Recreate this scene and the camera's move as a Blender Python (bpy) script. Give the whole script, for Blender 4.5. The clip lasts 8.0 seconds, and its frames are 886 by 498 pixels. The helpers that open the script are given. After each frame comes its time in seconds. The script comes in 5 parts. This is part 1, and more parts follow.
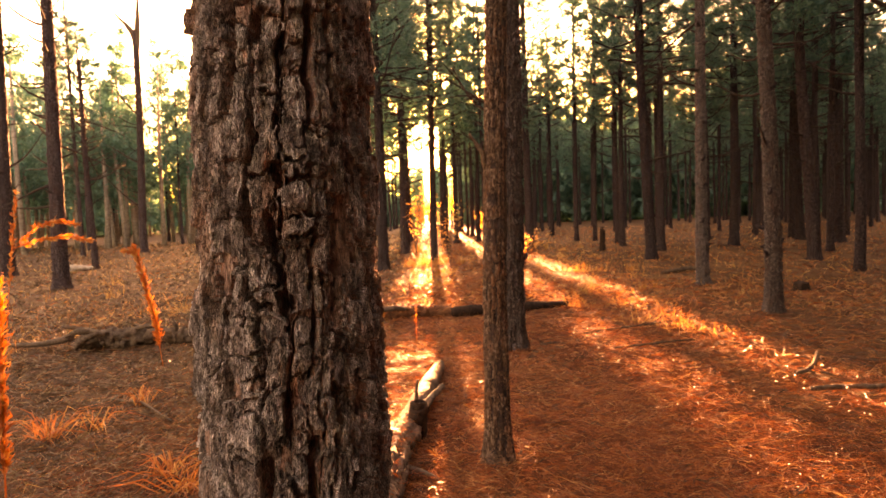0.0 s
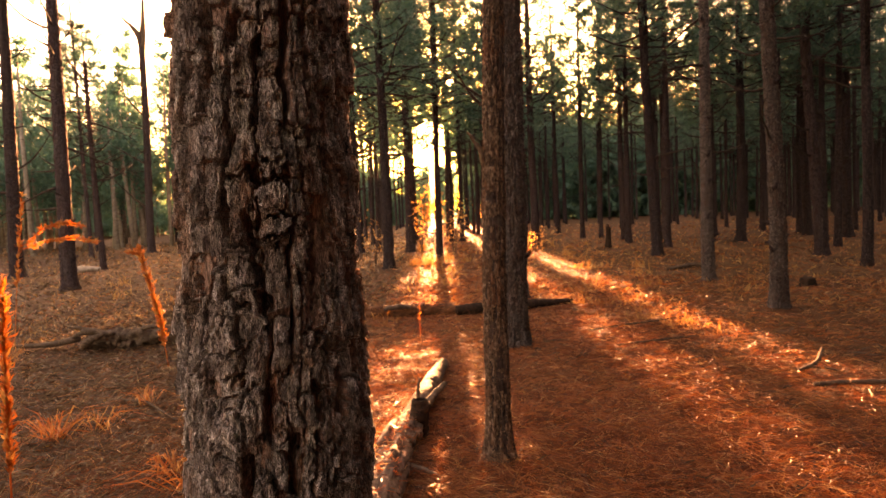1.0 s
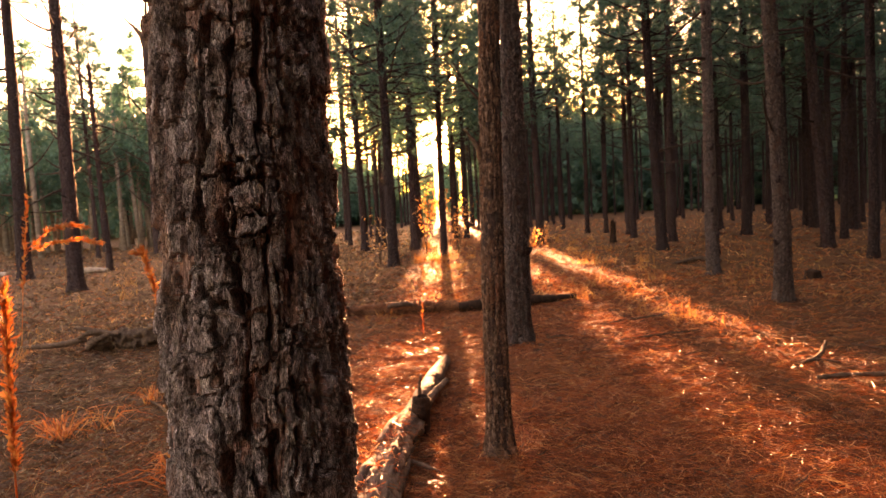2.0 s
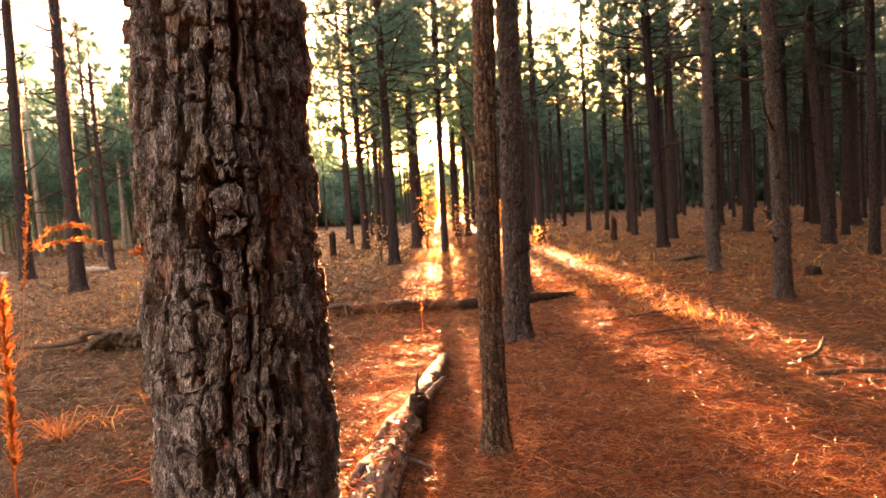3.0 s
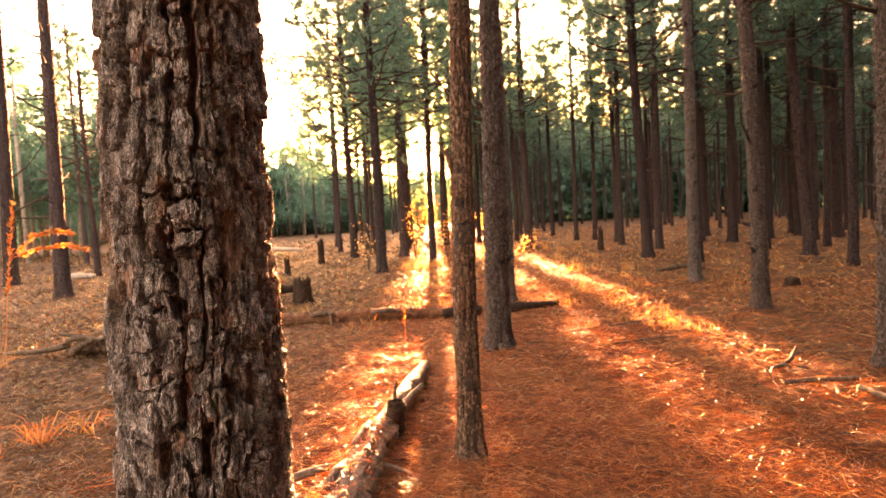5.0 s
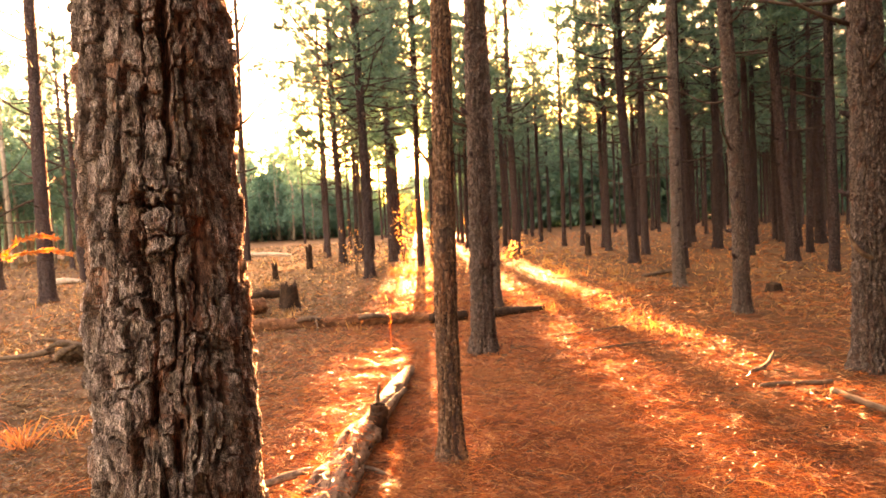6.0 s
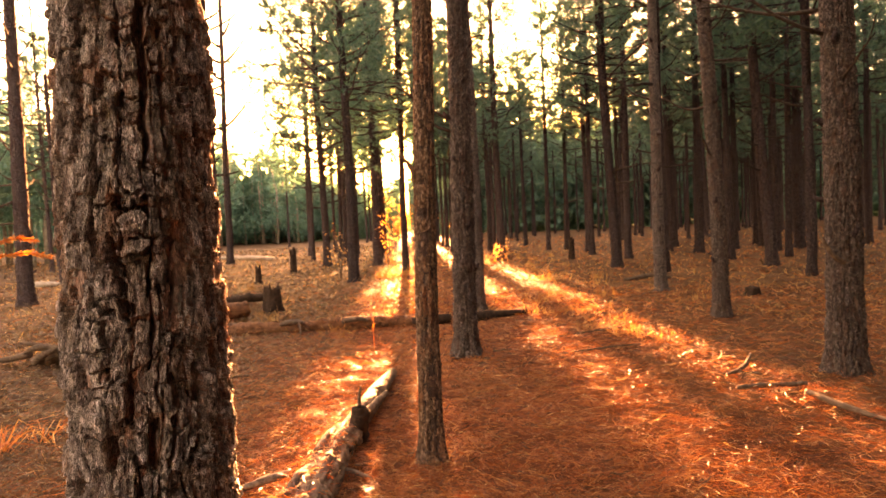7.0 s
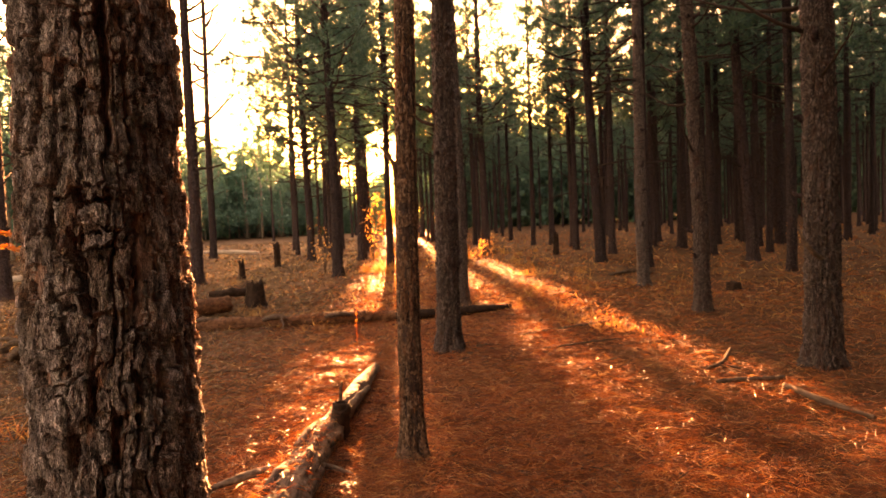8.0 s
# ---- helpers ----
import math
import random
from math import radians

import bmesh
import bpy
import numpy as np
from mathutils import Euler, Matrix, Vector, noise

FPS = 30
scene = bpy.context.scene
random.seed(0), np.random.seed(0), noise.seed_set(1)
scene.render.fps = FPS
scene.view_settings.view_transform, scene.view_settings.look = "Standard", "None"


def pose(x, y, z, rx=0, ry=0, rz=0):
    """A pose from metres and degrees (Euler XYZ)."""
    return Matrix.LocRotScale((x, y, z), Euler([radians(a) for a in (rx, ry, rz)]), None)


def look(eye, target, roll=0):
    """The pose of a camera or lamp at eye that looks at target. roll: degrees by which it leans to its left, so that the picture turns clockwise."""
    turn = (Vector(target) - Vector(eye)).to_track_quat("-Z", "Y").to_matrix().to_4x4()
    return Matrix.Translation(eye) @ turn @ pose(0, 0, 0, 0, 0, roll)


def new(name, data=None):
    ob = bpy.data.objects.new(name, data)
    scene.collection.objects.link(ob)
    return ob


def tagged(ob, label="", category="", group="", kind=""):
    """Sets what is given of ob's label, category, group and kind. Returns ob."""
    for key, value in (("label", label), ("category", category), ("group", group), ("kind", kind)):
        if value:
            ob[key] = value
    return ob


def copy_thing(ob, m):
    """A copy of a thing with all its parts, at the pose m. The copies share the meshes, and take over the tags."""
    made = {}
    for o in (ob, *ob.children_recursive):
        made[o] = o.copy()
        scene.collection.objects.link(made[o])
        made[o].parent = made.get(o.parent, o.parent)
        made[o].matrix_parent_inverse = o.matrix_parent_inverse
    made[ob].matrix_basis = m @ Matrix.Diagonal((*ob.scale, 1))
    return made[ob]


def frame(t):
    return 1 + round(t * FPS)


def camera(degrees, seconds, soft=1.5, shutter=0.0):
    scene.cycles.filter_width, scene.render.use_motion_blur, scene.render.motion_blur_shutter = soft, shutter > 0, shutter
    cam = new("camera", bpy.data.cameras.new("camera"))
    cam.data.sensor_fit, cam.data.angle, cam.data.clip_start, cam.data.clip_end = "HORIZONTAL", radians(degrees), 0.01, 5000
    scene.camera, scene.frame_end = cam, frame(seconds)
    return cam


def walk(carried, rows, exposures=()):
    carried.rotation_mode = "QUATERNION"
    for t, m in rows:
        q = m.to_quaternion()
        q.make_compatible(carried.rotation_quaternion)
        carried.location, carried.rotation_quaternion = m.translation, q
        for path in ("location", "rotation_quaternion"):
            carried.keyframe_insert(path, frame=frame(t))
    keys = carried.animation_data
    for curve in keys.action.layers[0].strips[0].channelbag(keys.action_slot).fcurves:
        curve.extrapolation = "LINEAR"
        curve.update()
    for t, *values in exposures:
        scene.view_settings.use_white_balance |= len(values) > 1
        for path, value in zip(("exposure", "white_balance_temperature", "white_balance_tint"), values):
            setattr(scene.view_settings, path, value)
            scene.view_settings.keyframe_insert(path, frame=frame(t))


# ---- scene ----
cam = camera(71.6, 8.0, soft=1.15)
cam.data.dof.use_dof = True
cam.data.dof.focus_distance = 1.05
cam.data.dof.aperture_fstop = 7.8

EXPOSURES = [(0.0, 4.72, 19000, 55), (0.8, 4.40, 16500, 53), (1.5, 4.07, 12700, 53), (3.0, 4.87, 11800, 50), (3.5, 4.85, 11800, 51), (4.5, 5.17, 13000, 50), (6.0, 5.67, 16500, 50), (6.5, 5.37, 18000, 51), (7.5, 4.77, 20000, 54), (8.0, 4.35, 21000, 56)]
PATH = [
    (0, (0.074, 0.107, 1.654), (-0.005, 2.102, 1.541), -1.9),
    (0.5, (0.095, 0.106, 1.653), (0.006, 2.1, 1.54), -2.1),
    (1, (0.122, 0.1, 1.653), (0.021, 2.094, 1.535), -2.4),
    (1.5, (0.148, 0.096, 1.65), (0.036, 2.089, 1.528), -2.8),
    (3, (0.213, 0.082, 1.653), (0.086, 2.074, 1.52), -3.4),
    (3.5, (0.232, 0.065, 1.654), (0.11, 2.057, 1.524), -3.3),
    (4, (0.259, 0.037, 1.657), (0.142, 2.03, 1.532), -3.1),
    (4.5, (0.283, 0.011, 1.659), (0.176, 2.004, 1.543), -3.0),
    (6, (0.372, -0.081, 1.661), (0.312, 1.917, 1.57), -2.8),
    (6.5, (0.388, -0.113, 1.661), (0.352, 1.885, 1.577), -2.7),
    (7, (0.403, -0.118, 1.659), (0.391, 1.881, 1.578), -2.6),
    (7.5, (0.424, -0.121, 1.659), (0.433, 1.877, 1.573), -2.5),
    (8, (0.431, -0.102, 1.657), (0.465, 1.896, 1.557), -2.4),
]
walk(cam, [(t, look(eye, target, roll)) for t, eye, target, roll in PATH], EXPOSURES)

# ---- world, sun, exposure ----
SUN_AZ, SUN_EL = radians(-3.4), radians(4.5)
SUN_DIR = Vector((math.sin(SUN_AZ) * math.cos(SUN_EL), math.cos(SUN_AZ) * math.cos(SUN_EL), math.sin(SUN_EL)))

world = bpy.data.worlds.new("evening_sky")
scene.world = world
world.use_nodes = True
wn, wl = world.node_tree.nodes, world.node_tree.links
sky = wn.new("ShaderNodeTexSky")
sky.sky_type = "NISHITA"
sky.sun_disc = False
sky.sun_elevation = SUN_EL
sky.sun_rotation = SUN_AZ
sky.dust_density = 3.0
wl.new(sky.outputs[0], wn["Background"].inputs[0])
wn["Background"].inputs[1].default_value = 0.12

sun_data = bpy.data.lights.new("sun", "SUN")
sun_data.energy = 5.0
sun_data.angle = radians(0.5)
sun_data.color = (1.0, 0.63, 0.36)
sun = new("sun", sun_data)
sun.matrix_world = look((0, 0, 30), Vector((0, 0, 30)) - SUN_DIR)


# ---- materials ----
def material(name):
    m = bpy.data.materials.new(name)
    m.use_nodes = True
    nt = m.node_tree
    return m, nt.nodes, nt.links, nt.nodes["Principled BSDF"]


def noise_node(n, l, scale, detail=6, rough=0.6, vec=None):
    t = n.new("ShaderNodeTexNoise")
    t.inputs["Scale"].default_value = scale
    t.inputs["Detail"].default_value = detail
    t.inputs["Roughness"].default_value = rough
    if vec:
        l.new(vec, t.inputs["Vector"])
    return t.outputs["Fac"]


def ramp_node(n, l, fac, stops):
    r = n.new("ShaderNodeValToRGB")
    e = r.color_ramp.elements
    while len(e) < len(stops):
        e.new(0.5)
    for el, (p, c) in zip(e, stops):
        el.position, el.color = p, (*c, 1)
    l.new(fac, r.inputs[0])
    return r.outputs[0]


def mix_node(n, l, fac, a, b, mode="MIX"):
    m = n.new("ShaderNodeMix")
    m.data_type, m.blend_type = "RGBA", mode
    if isinstance(fac, (int, float)):
        m.inputs[0].default_value = fac
    else:
        l.new(fac, m.inputs[0])
    for v, s in ((a, m.inputs[6]), (b, m.inputs[7])):
        if isinstance(v, tuple):
            s.default_value = (*v, 1)
        else:
            l.new(v, s)
    return m.outputs[2]


def mapped(n, l, scale, source="Object"):
    tc = n.new("ShaderNodeTexCoord")
    mp = n.new("ShaderNodeMapping")
    mp.inputs["Scale"].default_value = scale
    l.new(tc.outputs[source], mp.inputs[0])
    return mp.outputs[0]


def bump_node(n, l, height, bsdf, strength, distance):
    b = n.new("ShaderNodeBump")
    b.inputs["Strength"].default_value = strength
    b.inputs["Distance"].default_value = distance
    l.new(height, b.inputs["Height"])
    l.new(b.outputs[0], bsdf.inputs["Normal"])


def math_node(n, l, op, a, b):
    m = n.new("ShaderNodeMath")
    m.operation = op
    for v, s in ((a, m.inputs[0]), (b, m.inputs[1])):
        if isinstance(v, (int, float)):
            s.default_value = v
        else:
            l.new(v, s)
    return m.outputs[0]


def near_bark_material(name, dark, mid, pale, rust, lichen, crinkle):
    """Bark seen from close by: fibres, crinkled laminae, rusty and lichened patches."""
    m, n, l, p = material(name)
    long = mapped(n, l, (1, 1, 0.45))
    col = ramp_node(n, l, noise_node(n, l, 55, 6, 0.65, long), [(0.32, dark), (0.48, mid), (0.66, pale)])
    rusty = ramp_node(n, l, noise_node(n, l, 13, 4, 0.6, long), [(0.55, (0, 0, 0)), (0.66, (1, 1, 1))])
    col = mix_node(n, l, math_node(n, l, "MULTIPLY", rusty, 0.7), col, rust)
    grey = ramp_node(n, l, noise_node(n, l, 21, 6, 0.65), [(0.50, (0, 0, 0)), (0.62, (1, 1, 1))])
    col = mix_node(n, l, math_node(n, l, "MULTIPLY", grey, lichen), col, (0.40, 0.37, 0.31))
    fib = noise_node(n, l, 150, 4, 0.7, mapped(n, l, (1, 1, 0.45)))
    # curled edges of thin laminae: contour lines of a noise
    curl = math_node(n, l, "PINGPONG", math_node(n, l, "MULTIPLY", noise_node(n, l, 70, 5, 0.6, mapped(n, l, (1, 1, 0.6))), 7.0), 0.5)
    grain = noise_node(n, l, 420, 3, 0.7)
    # crevice shade painted in: the low parts of the bump fields darken the colour
    col = mix_node(n, l, 0.85, col, ramp_node(n, l, fib, [(0.36, (0.40, 0.38, 0.37)), (0.5, (0.95, 0.95, 0.95)), (0.64, (1.5, 1.5, 1.5))]), "MULTIPLY")
    col = mix_node(n, l, crinkle, col, ramp_node(n, l, curl, [(0.0, (0.24, 0.22, 0.21)), (0.16, (0.95, 0.95, 0.95)), (0.5, (1.4, 1.4, 1.4))]), "MULTIPLY")
    col = mix_node(n, l, 0.7, col, ramp_node(n, l, grain, [(0.36, (0.55, 0.53, 0.52)), (0.62, (1.3, 1.3, 1.3))]), "MULTIPLY")
    l.new(col, p.inputs["Base Color"])
    p.inputs["Roughness"].default_value = 0.7
    p.inputs["Specular IOR Level"].default_value = 0.25
    h = math_node(n, l, "ADD", math_node(n, l, "MULTIPLY", fib, 1.0), math_node(n, l, "MULTIPLY", curl, 1.6 * crinkle))
    h = math_node(n, l, "ADD", h, math_node(n, l, "MULTIPLY", grain, 0.5))
    bump_node(n, l, h, p, 1.0, 0.008)
    return m


def bark_material(name, dark, mid, pale, rust, fine):
    m, n, l, p = material(name)
    long = mapped(n, l, (1, 1, 0.5))
    big = noise_node(n, l, 9, 4, 0.55, long)
    col = ramp_node(n, l, noise_node(n, l, fine, 8, 0.7, long), [(0.34, dark), (0.5, mid), (0.65, pale)])
    rusty = ramp_node(n, l, big, [(0.5, (0, 0, 0)), (0.66, (1, 1, 1))])
    col = mix_node(n, l, math_node(n, l, "MULTIPLY", rusty, 0.65), col, rust)
    lich = ramp_node(n, l, noise_node(n, l, 26, 6, 0.65), [(0.56, (0, 0, 0)), (0.68, (1, 1, 1))])
    col = mix_node(n, l, math_node(n, l, "MULTIPLY", lich, 0.4), col, (0.16, 0.14, 0.11))
    vor = n.new("ShaderNodeTexVoronoi")
    vor.feature = "DISTANCE_TO_EDGE"
    warp = n.new("ShaderNodeVectorMath")
    warp.operation = "MULTIPLY_ADD"
    nz = n.new("ShaderNodeTexNoise")
    nz.inputs["Scale"].default_value = 14
    nz.inputs["Detail"].default_value = 5
    l.new(nz.outputs["Color"], warp.inputs[0])
    warp.inputs[1].default_value = (0.07, 0.07, 0.10)
    tc = n.new("ShaderNodeTexCoord")
    l.new(tc.outputs["Object"], warp.inputs[2])
    mp = n.new("ShaderNodeMapping")
    mp.inputs["Scale"].default_value = (1, 1, 0.4)
    l.new(warp.outputs[0], mp.inputs[0])
    l.new(mp.outputs[0], vor.inputs["Vector"])
    vor.inputs["Scale"].default_value = 15 if fine < 50 else 26
    seams = ramp_node(n, l, vor.outputs["Distance"], [(0.01, (0.4, 0.35, 0.33)), (0.12, (1.0, 1.0, 1.0))])
    col = mix_node(n, l, math_node(n, l, "MULTIPLY", ramp_node(n, l, noise_node(n, l, 7, 3), [(0.42, (0, 0, 0)), (0.6, (1, 1, 1))]), 0.8), col, mix_node(n, l, 1.0, col, seams, "MULTIPLY"))
    info = n.new("ShaderNodeObjectInfo")
    tint = ramp_node(n, l, info.outputs["Random"], [(0.0, (0.75, 0.72, 0.7)), (1.0, (1.2, 1.1, 1.05))])
    col = mix_node(n, l, 1.0, col, tint, "MULTIPLY")
    l.new(col, p.inputs["Base Color"])
    p.inputs["Roughness"].default_value = 0.88
    p.inputs["Specular IOR Level"].default_value = 0.1
    fibre = mapped(n, l, (1, 1, 0.4))
    h = math_node(n, l, "ADD", noise_node(n, l, fine * 2.2, 8, 0.75, fibre), noise_node(n, l, fine * 5, 4, 0.6))
    h = math_node(n, l, "ADD", h, math_node(n, l, "MULTIPLY", seams, 1.6))
    bump_node(n, l, h, p, 0.9, 0.014)
    return m


M_BARK_NEAR = near_bark_material("scaly_pine_bark", (0.055, 0.041, 0.038), (0.27, 0.208, 0.192), (0.68, 0.585, 0.56), (0.36, 0.165, 0.105), 0.25, 0.9)
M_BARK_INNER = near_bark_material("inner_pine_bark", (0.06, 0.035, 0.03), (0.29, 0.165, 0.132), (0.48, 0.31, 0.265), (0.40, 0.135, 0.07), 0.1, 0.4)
# the stand's shade is put into the next three near-black bark colours
M_BARK_SHADED = bark_material("shade_dark_pine_bark", (0.010, 0.0075, 0.0085), (0.036, 0.027, 0.031), (0.11, 0.092, 0.10), (0.045, 0.022, 0.02), 40)
M_BARK_OLD_SHADED = near_bark_material("shade_dark_plated_bark", (0.010, 0.008, 0.008), (0.050, 0.038, 0.037), (0.200, 0.160, 0.155), (0.080, 0.038, 0.029), 0.08, 0.5)
M_BARK_UNDER_SHADED = near_bark_material("shade_dark_under_bark", (0.010, 0.006, 0.0055), (0.038, 0.022, 0.019), (0.09, 0.056, 0.048), (0.075, 0.03, 0.02), 0.1, 0.3)
M_BARK_YOUNG = bark_material("young_pine_bark", (0.035, 0.023, 0.018), (0.17, 0.112, 0.083), (0.42, 0.325, 0.265), (0.25, 0.115, 0.07), 60)


def ground_material():
    m, n, l, p = material("needle_litter_ground")
    wide = noise_node(n, l, 0.45, 5, 0.6, mapped(n, l, (1, 1, 1)))
    fine = noise_node(n, l, 38, 8, 0.75, mapped(n, l, (1, 1.0, 1)))
    col = ramp_node(n, l, fine, [(0.3, (0.032, 0.008, 0.004)), (0.5, (0.13, 0.033, 0.012)), (0.7, (0.25, 0.072, 0.026))])
    straw = ramp_node(n, l, wide, [(0.45, (0, 0, 0)), (0.7, (1, 1, 1))])
    col = mix_node(n, l, math_node(n, l, "MULTIPLY", straw, 0.5), col, (0.20, 0.10, 0.042))
    mid = ramp_node(n, l, noise_node(n, l, 5, 6, 0.7), [(0.35, (0.42, 0.38, 0.34)), (0.62, (1.25, 1.2, 1.15))])
    col = mix_node(n, l, 1.0, col, mid, "MULTIPLY")
    sep = n.new("ShaderNodeSeparateXYZ")
    tc = n.new("ShaderNodeTexCoord")
    l.new(tc.outputs["Object"], sep.inputs[0])
    wavy = math_node(n, l, "ADD", sep.outputs["X"], math_node(n, l, "MULTIPLY", noise_node(n, l, 0.9, 4), 2.4))
    leafy = ramp_node(n, l, math_node(n, l, "MULTIPLY", wavy, -0.42), [(0.0, (0, 0, 0)), (1.0, (1, 1, 1))])
    dull = ramp_node(n, l, fine, [(0.3, (0.030, 0.017, 0.009)), (0.5, (0.080, 0.048, 0.026)), (0.72, (0.165, 0.11, 0.064))])
    col = mix_node(n, l, math_node(n, l, "MULTIPLY", leafy, 0.75), col, mix_node(n, l, 1.0, dull, mid, "MULTIPLY"))
    # olive moss and bare soil under the planted stand
    away = math_node(n, l, "ADD", math_node(n, l, "MULTIPLY", sep.outputs["X"], 0.16), math_node(n, l, "MULTIPLY", noise_node(n, l, 0.6, 4), 1.0))
    mossy = ramp_node(n, l, away, [(0.85, (0, 0, 0)), (1.3, (1, 1, 1))])
    soil = ramp_node(n, l, fine, [(0.3, (0.018, 0.012, 0.006)), (0.5, (0.062, 0.042, 0.018)), (0.72, (0.12, 0.085, 0.035))])
    col = mix_node(n, l, math_node(n, l, "MULTIPLY", mossy, 0.55), col, mix_node(n, l, 1.0, soil, mid, "MULTIPLY"))
    l.new(col, p.inputs["Base Color"])
    p.inputs["Roughness"].default_value = 0.85
    p.inputs["Specular IOR Level"].default_value = 0.15
    bump_node(n, l, math_node(n, l, "ADD", fine, noise_node(n, l, 9, 6, 0.7)), p, 1.0, 0.03)
    return m


M_GROUND = ground_material()


def blade_material(name, stops, glow, rough=0.42):
    """Thin dry or green blades: some light passes through."""
    m, n, l, p = material(name)
    geo = n.new("ShaderNodeNewGeometry")
    col = ramp_node(n, l, geo.outputs["Random Per Island"], stops)
    col = mix_node(n, l, 0.35, col, mix_node(n, l, noise_node(n, l, 3, 3), col, (0.5, 0.5, 0.5), "MULTIPLY"))
    l.new(col, p.inputs["Base Color"])
    p.inputs["Roughness"].default_value = rough
    p.inputs["Specular IOR Level"].default_value = 0.3
    tr = n.new("ShaderNodeBsdfTranslucent")
    l.new(col, tr.inputs["Color"])
    mx = n.new("ShaderNodeMixShader")
    mx.inputs[0].default_value = glow
    l.new(p.outputs[0], mx.inputs[1])
    l.new(tr.outputs[0], mx.inputs[2])
    l.new(mx.outputs[0], n["Material Output"].inputs[0])
    return m


M_NEEDLE = blade_material("fallen_pine_needles", [(0.0, (0.045, 0.010, 0.004)), (0.3, (0.13, 0.030, 0.010)), (0.55, (0.32, 0.074, 0.022)), (0.85, (0.46, 0.138, 0.042)), (0.95, (0.62, 0.27, 0.11)), (1.0, (0.72, 0.44, 0.22))], 0.3)
M_DULL = blade_material("dull_leaf_litter", [(0.0, (0.028, 0.015, 0.008)), (0.5, (0.090, 0.052, 0.027)), (0.85, (0.18, 0.117, 0.065)), (1.0, (0.32, 0.225, 0.135))], 0.25)
M_STRAW = blade_material("dry_grass", [(0.0, (0.32, 0.12, 0.04)), (0.6, (0.46, 0.22, 0.08)), (1.0, (0.58, 0.38, 0.17))], 0.45)
M_GREEN = blade_material("pine_needles", [(0.0, (0.02, 0.08, 0.064)), (0.6, (0.045, 0.155, 0.122)), (1.0, (0.085, 0.18, 0.11))], 0.4)
# leaf greens lightened to put distance haze into the colour
M_LEAF = blade_material("haze_pale_far_leaves", [(0.0, (0.045, 0.145, 0.11)), (0.6, (0.07, 0.22, 0.165)), (1.0, (0.11, 0.24, 0.15))], 0.5)
# the gold of low sun shining through is put into this leaf colour
M_GOLD = blade_material("backlit_gold_leaves", [(0.0, (0.26, 0.12, 0.04)), (0.5, (0.62, 0.27, 0.09)), (1.0, (0.78, 0.44, 0.20))], 0.55)
M_WEED = blade_material("dried_weed", [(0.0, (0.42, 0.11, 0.035)), (0.7, (0.6, 0.19, 0.06)), (1.0, (0.68, 0.36, 0.12))], 0.5)


def deadwood_material(name, dark, pale, scale):
    m, n, l, p = material(name)
    along = mapped(n, l, (1, 0.25, 1))
    col = ramp_node(n, l, noise_node(n, l, scale, 7, 0.65, along), [(0.3, dark), (0.7, pale)])
    patch = ramp_node(n, l, noise_node(n, l, 6, 4), [(0.5, (0, 0, 0)), (0.62, (1, 1, 1))])
    col = mix_node(n, l, math_node(n, l, "MULTIPLY", patch, 0.6), col, dark)
    l.new(col, p.inputs["Base Color"])
    p.inputs["Roughness"].default_value = 0.85
    p.inputs["Specular IOR Level"].default_value = 0.12
    bump_node(n, l, noise_node(n, l, scale * 1.7, 7, 0.7, along), p, 0.7, 0.008)
    return m


M_LOG = deadwood_material("weathered_log", (0.02, 0.012, 0.009), (0.24, 0.165, 0.125), 22)
M_REDLOG = deadwood_material("rotting_red_log", (0.035, 0.014, 0.009), (0.20, 0.085, 0.045), 20)
M_PALE = deadwood_material("sunlit_pale_wood", (0.20, 0.15, 0.12), (0.46, 0.38, 0.32), 9)
M_SLAB = deadwood_material("pale_loose_bark", (0.03, 0.019, 0.014), (0.15, 0.10, 0.078), 24)
M_STICK = deadwood_material("dead_branch_wood", (0.035, 0.023, 0.017), (0.15, 0.10, 0.072), 30)
M_TWIG = deadwood_material("dark_dead_twigs", (0.014, 0.010, 0.008), (0.06, 0.042, 0.034), 30)
M_STEM = deadwood_material("pale_stem_bark", (0.12, 0.10, 0.085), (0.34, 0.30, 0.26), 6)
M_STUMP = deadwood_material("old_stump_wood", (0.008, 0.005, 0.004), (0.05, 0.027, 0.018), 20)


# ---- mesh helpers ----
def mesh_np(name, V, faces, mat, smooth=True):
    """A mesh from an array of points and one or more arrays of faces with equal corner counts."""
    me = bpy.data.meshes.new(name)
    V = np.asarray(V, dtype=np.float32)
    faces = [np.asarray(f, dtype=np.int32) for f in faces if len(f)]
    loops = np.concatenate([f.ravel() for f in faces])
    sizes = np.concatenate([np.full(len(f), f.shape[1], dtype=np.int32) for f in faces])
    me.vertices.add(len(V))
    me.vertices.foreach_set("co", V.ravel())
    me.loops.add(len(loops))
    me.loops.foreach_set("vertex_index", loops)
    me.polygons.add(len(sizes))
    me.polygons.foreach_set("loop_start", np.concatenate([[0], np.cumsum(sizes)[:-1]]).astype(np.int32))
    me.update(calc_edges=True)
    if smooth:
        me.shade_smooth()
    me.materials.append(mat)
    return me


def part(name, me, parent, m=None, label=""):
    ob = new(name, me)
    ob.parent = parent
    if m is not None:
        ob.matrix_basis = m
    return tagged(ob, label)


def thing(name, x, y, label, category, group="", kind="", turn=0.0):
    """An Empty at the foot of a thing."""
    ob = new(name)
    ob.matrix_basis = pose(x, y, ground_z(x, y), 0, 0, turn)
    return tagged(ob, label, category, group, kind)


